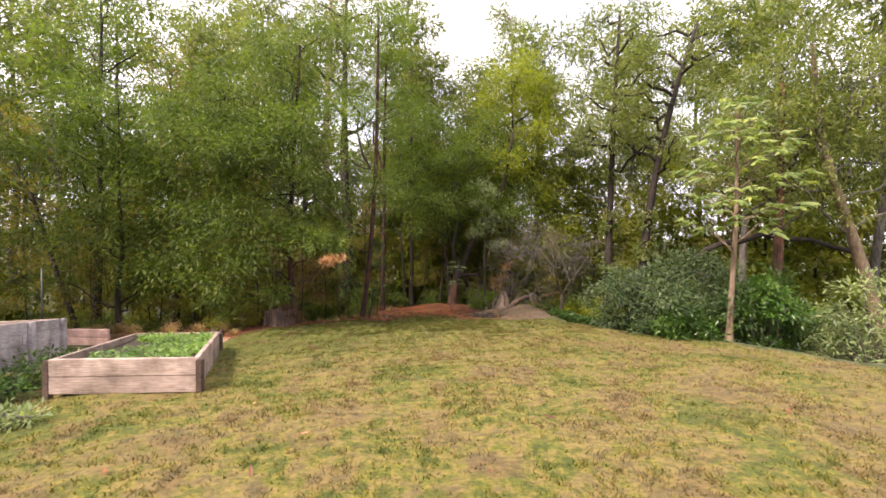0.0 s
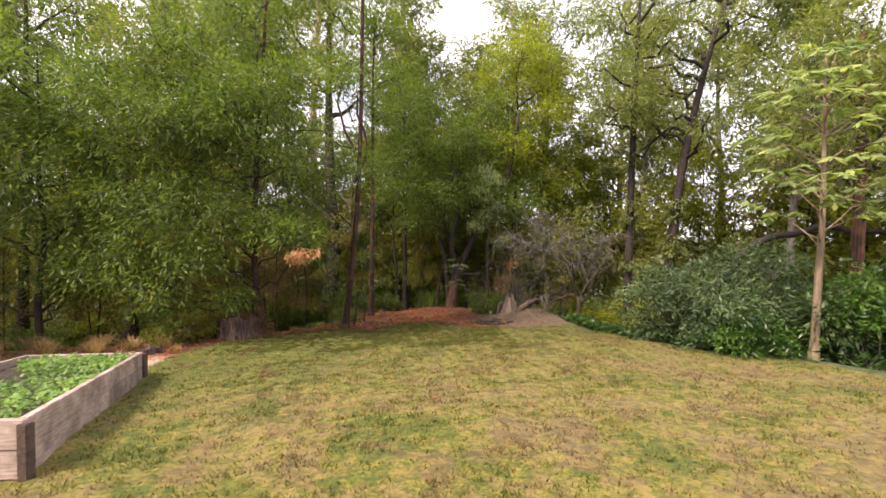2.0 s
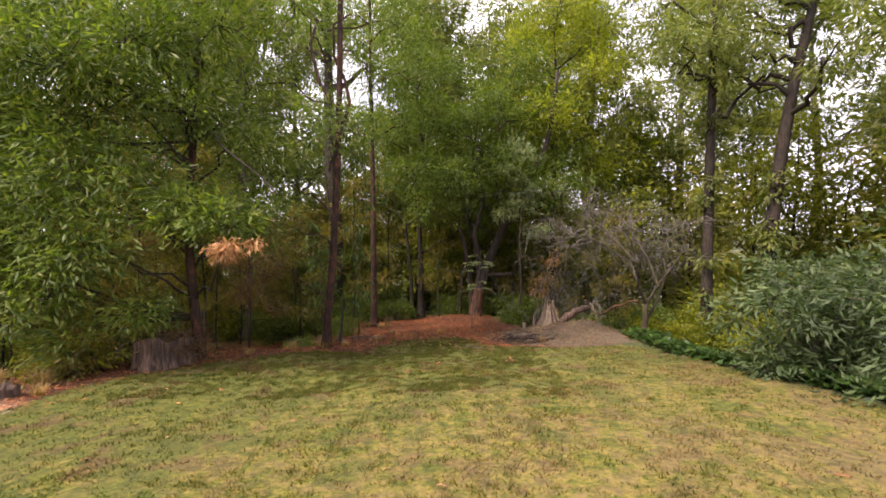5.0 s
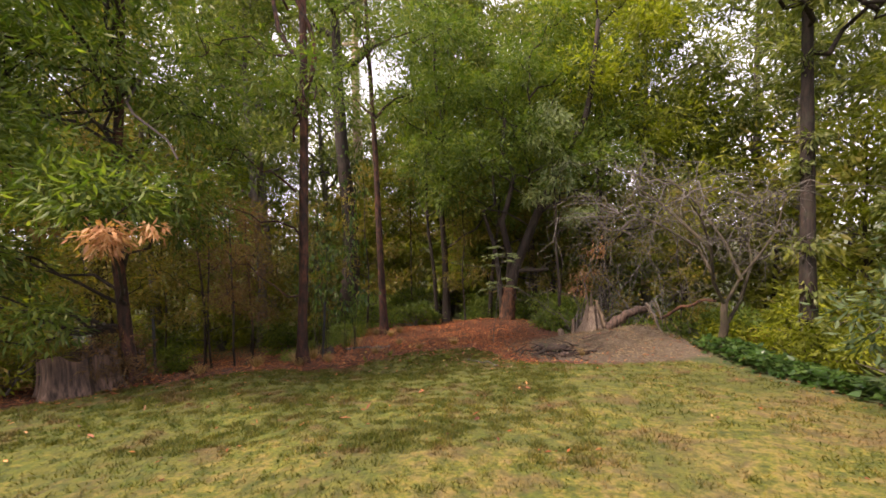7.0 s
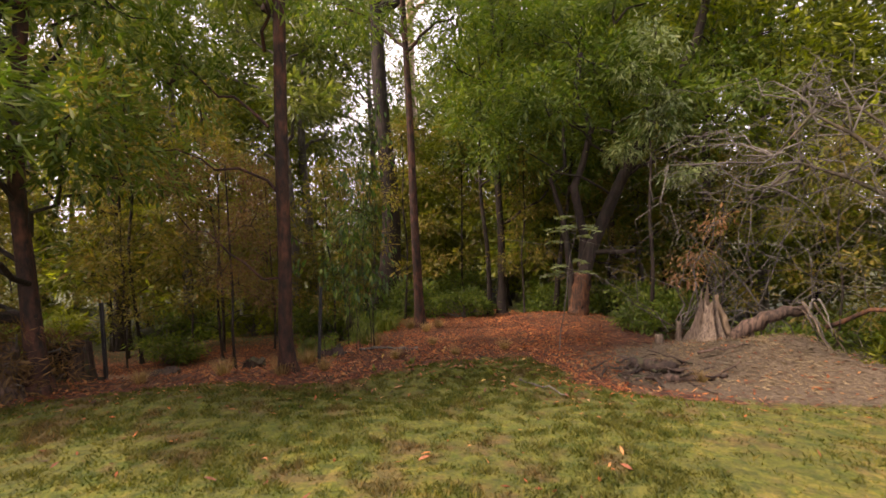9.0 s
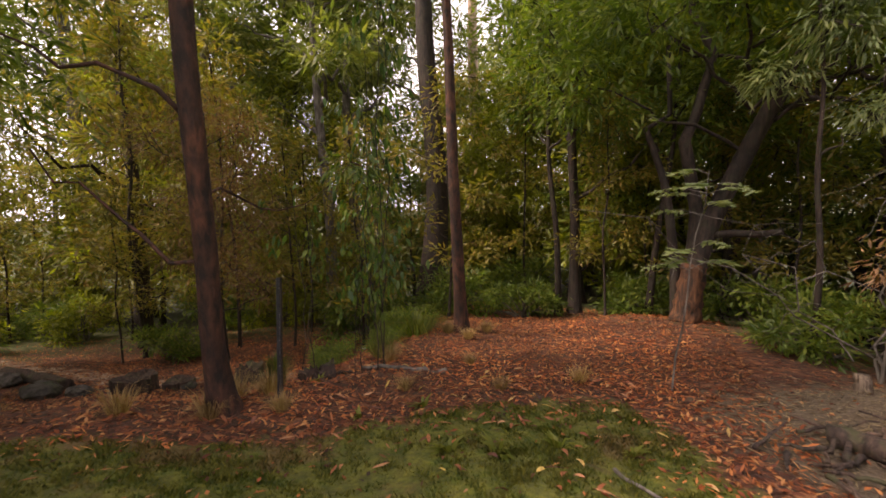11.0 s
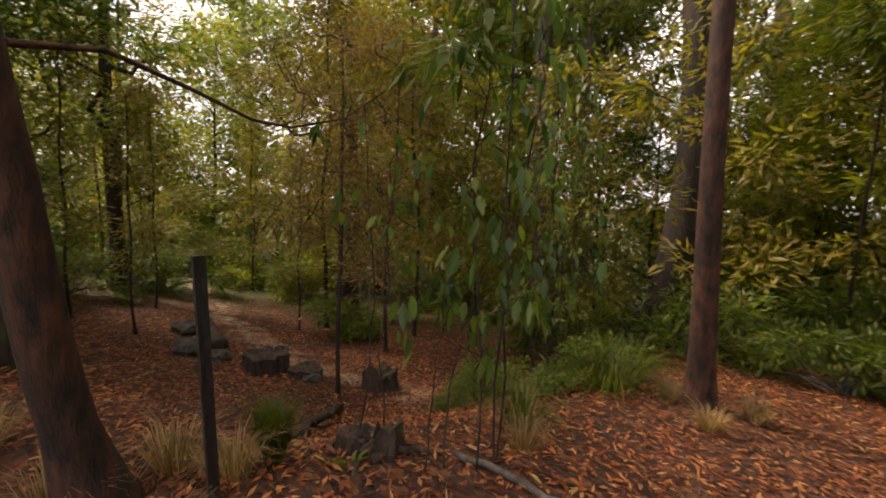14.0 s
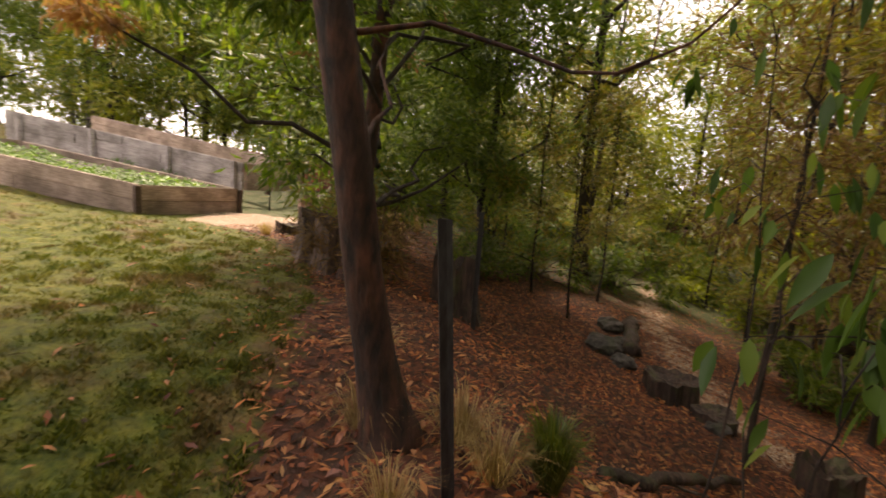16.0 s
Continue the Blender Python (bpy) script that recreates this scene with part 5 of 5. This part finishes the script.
def raised_bed():
    root = thing("raised_bed", -5.0, 8.5, lz(-5.0, 8.5), "raised garden bed of weathered timber sleepers on the lawn", "garden bed")
    z0 = lz(-5.0, 8.5)
    corner = {"se": (-3.25, 6.35, -0.25), "ne": (-4.88, 10.66, -0.87), "nw": (-6.75, 10.6, -0.9), "sw": (-5.2, 6.3, -0.27)}
    loc = {k: Vector((x + 5.0, y - 8.5, z - z0)) for k, (x, y, z) in corner.items()}
    down = Vector((0, 0, 0.25))
    for a, b in (("sw", "se"), ("se", "ne"), ("ne", "nw"), ("nw", "sw")):
        d = (loc[b] - loc[a]).normalized() * 0.045
        for k in range(2):
            half = loc[a].lerp(loc[b], 0.55 if k % 2 else 0.48)
            if a in ("se", "nw"):
                board(root, loc[a] - down * k + d, half - down * k - d * 0.04, 0.245, 0.075, SLEEPER)
                board(root, half - down * k + d * 0.04, loc[b] - down * k - d, 0.245, 0.075, SLEEPER)
            else:
                board(root, loc[a] - down * k - d, loc[b] - down * k + d, 0.245, 0.075, SLEEPER)
    for k, off in (("se", (0.06, -0.02)), ("ne", (0.05, 0.03)), ("sw", (-0.08, 0.0)), ("nw", (-0.05, 0.04))):
        p = loc[k]
        upright(root, p.x + off[0], p.y + off[1], p.z - 0.02, 0.62, 0.09, SLEEPER_END, "post", "dark-stained corner post")
    c = [loc["se"] + Vector((-0.05, 0.05, -0.1)), loc["ne"] + Vector((-0.03, -0.06, -0.1)), loc["nw"] + Vector((0.06, -0.05, -0.1)), loc["sw"] + Vector((0.06, 0.05, -0.13))]
    n = 16
    rng = np.random.default_rng(601)
    v, f = [], []
    for i in range(n + 1):
        for j in range(n + 1):
            p = (c[0].lerp(c[1], i / n)).lerp(c[3].lerp(c[2], i / n), j / n)
            edge = 0 < i < n and 0 < j < n
            v.append((p.x, p.y, p.z + (rng.normal() * 0.015 if edge else 0)))
    for i in range(n):
        for j in range(n):
            k = i * (n + 1) + j
            f.append((k, k + 1, k + n + 2, k + n + 1))
    mesh_object("soil", v, f, SOIL, root, "dark garden soil")
    # leafy ground cover over the far part of the bed
    rng = np.random.default_rng(602)
    m = 5200
    s, q = rng.random(m), rng.random(m)
    keep = (q < 0.72 + 0.2 * np.sin(s * 9)) & (rng.random(m) < 0.35 + 0.6 * s)
    s, q = s[keep], q[keep]
    C = [np.array(p) + np.array((-5.0, 8.5, z0)) for p in c]
    at = (C[0] + (C[1] - C[0]) * s[:, None]) * (1 - q[:, None]) + (C[3] + (C[2] - C[3]) * s[:, None]) * q[:, None]
    m = len(at)
    at[:, 2] += rng.uniform(0.01, 0.13, m)
    a = rng.uniform(0, 6.28, m)
    way = np.stack([np.cos(a), np.sin(a), rng.normal(size=m) * 0.35 + 0.1], 1)
    lv, lt = leaves(rng, at, way, rng.uniform(0.05, 0.10, m), rng.uniform(0.035, 0.07, m), up=0.8)
    tagged(tris_object("bed_plants", lv, lt, LEAF_BED), "low green leafy plants growing in the raised bed", "plants", kind="stuff")


raised_bed()


def grey_bed():
    z0 = lz(-7, 7)
    root = thing("retaining_wall", -7.0, 7.0, z0, "silver-grey timber sleeper wall of a terraced garden bed", "retaining wall")
    a = Vector((-7.73 + 7, 9.69 - 7, -0.38 - z0))
    b = Vector((-5.75 + 7, 4.5 - 7, 0.42 - z0))
    for k in range(4):
        cuts = (0, 0.34, 0.7, 1) if k % 2 else (0, 0.5, 1)
        for s, e in zip(cuts, cuts[1:]):
            g = 0.0015
            board(root, a.lerp(b, s + g) - Vector((0, 0, 0.2 * k)), a.lerp(b, e - g) - Vector((0, 0, 0.2 * k)), 0.195, 0.075, SLEEPER_GREY)
    for s in (0.03, 0.3, 0.62, 0.93):
        p = a.lerp(b, s)
        upright(root, p.x + 0.085, p.y + 0.03, p.z + 0.01, 0.95, 0.09, SLEEPER_GREY)
    # the return at its lower end and the wall of the terrace behind
    c = a + Vector((-2.6, -0.7, -0.05))
    for k in range(3):
        board(root, a + Vector((-0.05, 0.0, -0.2 * k)), c - Vector((0, 0, 0.2 * k)), 0.195, 0.075, SLEEPER)
    upper = thing("terrace_wall", -9.0, 7.0, lz(-9, 7), "brown timber edging of the terrace behind the grey wall", "retaining wall")
    zz = lz(-9, 7)
    for k in range(2):
        board(upper, (-0.5, 2.2, -0.2 - zz - 0.2 * k), (1.3, -2.9, 0.62 - zz - 0.2 * k), 0.195, 0.075, SLEEPER)
    for s in (0.1, 0.5, 0.9):
        upright(upper, -0.5 + 1.8 * s - 0.08, 2.2 - 5.1 * s, -0.22 - zz + 0.82 * s, 1.0, 0.09, SLEEPER_END)
    beam = thing("garden_edging", -8.9, 11.3, lz(-8.9, 11.3), "pinkish timber sleepers edging a lower garden bed", "garden edging")
    zb = lz(-8.9, 11.3)
    for k in range(2):
        board(beam, (-2.4, 0.05, -0.97 - zb - 0.2 * k), (-0.1, 0, -0.96 - zb - 0.2 * k), 0.195, 0.09, SLEEPER_PINK)
        board(beam, (-0.09, 0, -0.96 - zb - 0.2 * k), (1.1, -0.05, -0.95 - zb - 0.2 * k), 0.195, 0.09, SLEEPER_PINK)
    stake = thing("garden_stake", -8.3, 9.9, lz(-8.3, 9.9), "thin dark upright garden stake by the grey wall", "stake")
    v, f = tube([(0, 0, -0.1), (0.0, 0.0, 1.0), (0.01, 0.01, 2.1)], [0.02, 0.019, 0.018], 8)
    mesh_object("pole", v, f, PICKET, stake)


grey_bed()


def bed_weeds():
    for i, (x, y, s) in enumerate([(-6.3, 7.3, 0.5), (-6.7, 8.4, 0.45), (-6.0, 6.2, 0.4)]):
        shrub("shrub", "leafy green weeds growing between the timber walls", x, y, 0.5 * s / 0.4, 0.35, 700, 0.07, 0.03, LEAF_GLOSS, 620 + i, stems=3, group="weeds by the beds")


bed_weeds()


# ---- stumps, logs, stones ----
def stump(name, label, x, y, r, h, material, seed, jag=0.25, flare=1.35, dz=0.0, splits=0, cone=3.0, ridge=0.0):
    rng = np.random.default_rng(seed)
    root = thing(name, x, y, lz(x, y) + dz, label, "stump")
    sides, rings = 28, 9
    ang = np.arange(sides) * 2 * math.pi / sides
    prof = 1 + 0.14 * np.sin(ang * 3 + rng.uniform(0, 6)) + 0.09 * np.sin(ang * 7 + rng.uniform(0, 6)) + rng.normal(size=sides) * (0.04 + ridge)
    top = h * (1 + jag * (np.sin(ang * 2 + rng.uniform(0, 6)) * 0.5 + rng.normal(size=sides) * 0.5))
    v, f = [], []
    for i in range(rings):
        s = i / (rings - 1)
        for j in range(sides):
            rr = r * prof[j] * (1 + (flare - 1) * (1 - s) ** cone) * (1 + rng.normal() * 0.35 * ridge)
            v.append((math.cos(ang[j]) * rr, math.sin(ang[j]) * rr, -0.12 + (top[j] + 0.12) * s))
    for k, (q, dzz) in enumerate(((0.72, -0.05), (0.35, -0.12))):
        for j in range(sides):
            v.append((math.cos(ang[j]) * r * q * prof[j], math.sin(ang[j]) * r * q * prof[j], top[j] * 0.85 + dzz * h + rng.normal() * 0.03 * h))
    v.append((0, 0, h * 0.7))
    for i in range(rings + 1):
        for j in range(sides):
            k = (j + 1) % sides
            f.append((i * sides + j, i * sides + k, (i + 1) * sides + k, (i + 1) * sides + j))
    last = (rings + 1) * sides
    for j in range(sides):
        f.append((last + j, last + (j + 1) % sides, last + sides))
    mesh_object("wood", v, f, material, root, smooth=False)
    for _ in range(splits):
        a = rng.uniform(0, 6.28)
        p = np.array([math.cos(a) * r * 0.75, math.sin(a) * r * 0.75, h * 0.7])
        bv, bf = tube(bent(rng, p, p + [rng.normal() * 0.05, rng.normal() * 0.05, h * rng.uniform(0.3, 0.75)], 4, rough=0.03), [r * 0.24, r * 0.2, r * 0.12, r * 0.02], 5)
        mesh_object("splinter", bv, bf, material, root, smooth=False)
    return root


def log(name, label, a, b, r0, r1, material, seed, category="branch", sag=0.0):
    a, b = np.array((*a[:2], lz(*a[:2]) + a[2])), np.array((*b[:2], lz(*b[:2]) + b[2]))
    root = thing(name, *a, label, category)
    rng = np.random.default_rng(seed)
    v, f = tube(bent(rng, (0, 0, 0), b - a, 9, sag, 0.02), np.linspace(r0, r1, 9), 8, 0.06, rng)
    mesh_object("wood", v, f, material, root)


stump("stump", "wide old weathered stump with upright grain", -4.75, 14.65, 0.46, 0.55, STUMP_WOOD, 701, jag=0.14)
stump("stump", "dark decayed stump behind the trunk", -5.15, 16.0, 0.25, 0.62, STUMP_DARK, 703, jag=0.2)
stump("stump", "small jagged stump crumbling beside the grass tuft", -2.4, 18.27, 0.19, 0.12, STUMP_DARK, 704, jag=0.8, splits=5, flare=1.8)
for k in (1, 3, 4, 6):
    log("bark_slab", "crumbling slab of grey wood at the rotten stump", (-2.4 + 0.1 * math.cos(k * 0.9), 18.27 + 0.1 * math.sin(k * 0.9), 0.06), (-2.4 + (0.42 + 0.07 * (k % 3)) * math.cos(k * 0.9 + 0.2), 18.27 + (0.42 + 0.07 * (k % 3)) * math.sin(k * 0.9 + 0.2), 0.0), 0.03, 0.012, STUMP_WOOD if k % 2 else STUMP_DARK, 760 + k, "wood")
stump("stump", "round sawn stump edging the forest path", -6.33, 18.44, 0.3, 0.26, STUMP_DARK, 705, jag=0.05, flare=1.1)
stump("stump", "low sawn round of wood beside the path", -5.95, 18.9, 0.22, 0.14, STUMP_DARK, 706, jag=0.1, flare=1.1)
stump("stump", "dark rotten stump under the saplings", -5.15, 19.64, 0.22, 0.24, STUMP_DARK, 707, jag=0.4, splits=2)
stump("stump", "pale splintered stump rising from the brush mound", 3.68, 19.88, 0.13, 0.66, STUMP_PALE, 708, jag=0.35, flare=3.9, splits=4, dz=-0.05, cone=1.5, ridge=0.13)
stump("stump", "small tan stump end lying at the grass edge", -5.9, 12.75, 0.2, 0.16, STUMP_WOOD, 710, jag=0.3)


log("fallen_branch", "grey broken limb rising from the pale stump", (3.95, 19.72, 0.06), (4.85, 19.5, 0.42), 0.13, 0.07, STUMP_WOOD, 721, sag=-0.1)
log("wood_splinter", "silver-grey split board leaning on the pale stump", (3.92, 19.68, 0.12), (3.76, 19.8, 0.8), 0.05, 0.026, BARK_TAN, 731, "wood")
log("wood_splinter", "short pale broken stub beside the stump", (3.22, 19.78, -0.03), (3.2, 19.8, 0.36), 0.06, 0.03, STUMP_PALE, 732, "wood")
log("wood_splinter", "short pale broken stub beside the stump", (2.92, 19.7, -0.03), (2.9, 19.72, 0.2), 0.08, 0.06, STUMP_PALE, 733, "wood")
log("wood_splinter", "short pale broken stub beside the stump", (4.28, 19.95, -0.03), (4.34, 19.95, 0.3), 0.04, 0.02, STUMP_PALE, 734, "wood")
shreds = np.random.default_rng(735)
for k in range(9):
    sx, sy = 4.8 + shreds.normal() * 0.14, 19.5 + shreds.normal() * 0.1
    log("bark_strip", "thin grey bark strip hanging from the broken limb", (sx, sy, 0.52 + shreds.normal() * 0.05), (sx + shreds.uniform(-0.2, 0.45), sy - shreds.uniform(0.0, 0.3), shreds.uniform(0.05, 0.3)), 0.016, 0.006, STUMP_PALE if k % 2 else BARK_GREY, 740 + k, "bark", sag=-0.1)
log("fallen_branch", "thin bent brown branch joining the dead shrub", (5.0, 19.25, 0.25), (5.72, 18.25, 1.0), 0.035, 0.022, BARK_ORANGE, 722, sag=-0.12)
log("fallen_branch", "reddish broken branch at the foot of the shrub", (5.35, 18.55, 0.12), (5.8, 18.05, 0.04), 0.045, 0.03, BARK_ORANGE, 736)
log("fallen_branch", "dry stick lying on the leaf litter", (-3.7, 18.0, 0.03), (-4.0, 18.6, 0.06), 0.018, 0.01, BARK_GREY, 723)
log("fallen_branch", "dry stick lying on the leaf litter", (0.9, 17.3, 0.02), (1.5, 16.8, 0.03), 0.014, 0.008, BARK_GREY, 724)
log("fallen_branch", "dark mossy branch along the bank", (-3.2, 17.9, 0.04), (-4.6, 18.9, 0.06), 0.05, 0.03, STUMP_DARK, 725)
log("fallen_branch", "dry stick lying on the leaf litter", (-1.1, 19.0, 0.03), (-2.1, 18.7, 0.05), 0.03, 0.02, BARK_GREY, 726)
brush = np.random.default_rng(731)
for k in range(34):
    bx, by = 2.6 + brush.normal() * 0.4, 18.2 + brush.normal() * 0.3
    ba, bl = brush.uniform(0, 6.28), brush.uniform(0.2, 0.65)
    log("fallen_branch", "short dark broken branch in the brush pile", (bx, by, brush.uniform(0.02, 0.1)), (bx + math.cos(ba) * bl, by + math.sin(ba) * bl, brush.uniform(0.02, 0.16)), brush.uniform(0.01, 0.028), 0.008, STUMP_DARK if k % 3 else STUMP_WOOD, 730 + k)
log("log", "dark rotten log lying in the brush pile", (2.35, 18.55, 0.04), (2.85, 18.15, 0.1), 0.1, 0.07, STUMP_DARK, 728, "log")
log("log", "split weathered log lying in the brush pile", (2.7, 17.95, 0.03), (3.25, 17.95, 0.05), 0.06, 0.045, STUMP_WOOD, 729, "log")
log("log", "rotten log edging the forest path", (-7.4, 18.0, 0.06), (-9.2, 17.9, 0.08), 0.13, 0.1, STUMP_DARK, 727, "log")


def stone(x, y, r, seed, label):
    rng = np.random.default_rng(seed)
    root = thing("rock", x, y, lz(x, y), label, "rock", "stones along the path")
    bm = bmesh.new()
    bmesh.ops.create_icosphere(bm, subdivisions=3, radius=r)
    off = Vector(rng.uniform(0, 50, 3))
    for v in bm.verts:
        v.co *= 1 + 0.35 * noise.noise(v.co * (1.6 / r) + off) + 0.1 * noise.noise(v.co * (5 / r) + off)
        v.co.z = v.co.z * 0.62 + r * 0.25
    part("stone", bm, ROCK, root)


for k, (x, y, r) in enumerate([(-7.2, 17.6, 0.26), (-7.7, 17.9, 0.2), (-6.8, 17.9, 0.17), (-8.4, 17.6, 0.22), (-5.7, 18.9, 0.12), (-3.3, 18.6, 0.1)]):
    stone(x, y, r, 740 + k, "dark mossy stone beside the forest path")


# ---- steel posts, wires ----
def picket(x, y, h, lean, label):
    root = thing("steel_post", x, y, lz(x, y), label, "post", "steel posts")
    bm = bmesh.new()
    prof = [(0, 0.028), (0.006, 0.006), (0.026, -0.018), (0.021, -0.023), (0, -0.006), (-0.021, -0.023), (-0.026, -0.018), (-0.006, 0.006)]
    low = [bm.verts.new((px, py, -0.15)) for px, py in prof]
    high = [bm.verts.new((px + lean[0], py + lean[1], h)) for px, py in prof]
    bm.faces.new(low[::-1])
    bm.faces.new(high)
    for i in range(8):
        j = (i + 1) % 8
        bm.faces.new((low[i], low[j], high[j], high[i]))
    part("post", bm, PICKET, root)
    for i in range(7):
        s = 0.3 + 0.62 * i / 6
        b2 = bmesh.new()
        bmesh.ops.create_cone(b2, cap_ends=True, segments=10, radius1=0.004, radius2=0.004, depth=0.004)
        ob = part("rivet_hole", b2, SLEEPER_GREY, root, "pale worn wire hole")
        ob.matrix_basis = Matrix.Translation((lean[0] * s + 0.018, lean[1] * s - 0.021, h * s)) @ Euler((radians(90), 0, radians(50))).to_matrix().to_4x4()


picket(-2.05, 17.34, 1.18, (0.14, -0.06), "black steel star post standing in leaf litter")
picket(-4.95, 16.35, 1.3, (0.02, 0.0), "thin dark steel post beside the forest path")


# ---- a low red-brown fence far behind the beds ----
def red_fence():
    root = thing("fence", -12.5, 6.0, lz(-12.5, 6), "low red-brown paling fence beyond the garden beds", "fence")
    rng = np.random.default_rng(801)
    a, b = np.array((-1.4, 2.4)), np.array((1.2, -2.2))
    for i in range(31):
        p = a + (b - a) * i / 30
        z = lz(p[0] - 12.5, p[1] + 6) - lz(-12.5, 6)
        ob = part("paling", board_bm(0.165, 1.0 + rng.uniform(-0.02, 0.02), 0.018, 0.003), FENCE_RED, root)
        ob.matrix_basis = Matrix.Translation((p[0], p[1], z + 0.5)) @ Euler((0, 0, math.atan2(b[1] - a[1], b[0] - a[0]))).to_matrix().to_4x4()


red_fence()


def ball():
    root = thing("ball", -4.6, 22.2, lz(-4.6, 22.2) + 0.03, "small faded blue plastic ball among the grass", "ball")
    bm = bmesh.new()
    bmesh.ops.create_uvsphere(bm, u_segments=18, v_segments=12, radius=0.042)
    part("ball_shell", bm, PLASTIC, root)


ball()


# ---- single fallen leaves that lie on top, each an object of its own ----
def leaf_shape(length, width, curl, seed):
    rng = np.random.default_rng(seed)
    v, f = [], []
    for i, (u, w) in enumerate(((0, 0.06), (0.2, 0.75), (0.5, 1.0), (0.8, 0.6), (1.0, 0.05))):
        z = curl * length * math.sin(u * 3.0) + 0.004
        for side in (-1, 0, 1):
            v.append((length * (u - 0.5), side * width * w / 2 + 0.12 * width * math.sin(u * 4), z + abs(side) * width * 0.22 + rng.normal() * 0.001))
    for i in range(4):
        for j in range(2):
            k = i * 3 + j
            f.append((k, k + 3, k + 4, k + 1))
    me = bpy.data.meshes.new("fallen_leaf")
    me.from_pydata(v, [], f)
    me.materials.append(SINGLE_LEAF)
    me.shade_smooth()
    return me


def scatter_leaves():
    rng = np.random.default_rng(902)
    shapes = [leaf_shape(0.11, 0.028, 0.08, 1), leaf_shape(0.09, 0.034, 0.14, 2), leaf_shape(0.13, 0.026, 0.05, 3), leaf_shape(0.07, 0.03, 0.2, 4)]
    spots = [(rng.uniform(-3.0, 1.8), rng.uniform(16.6, 19.6)) for _ in range(235)] + [(rng.uniform(-3.0, 5.0), rng.uniform(1.8, 15.5)) for _ in range(45)]
    for k, (x, y) in enumerate(spots):
        ob = new("fallen_leaf", shapes[k % 4])
        ob.parent = litter
        ob.matrix_basis = pose(x, y, lz(x, y) + 0.022, rng.normal() * 14, rng.normal() * 14, rng.uniform(0, 360))


scatter_leaves()
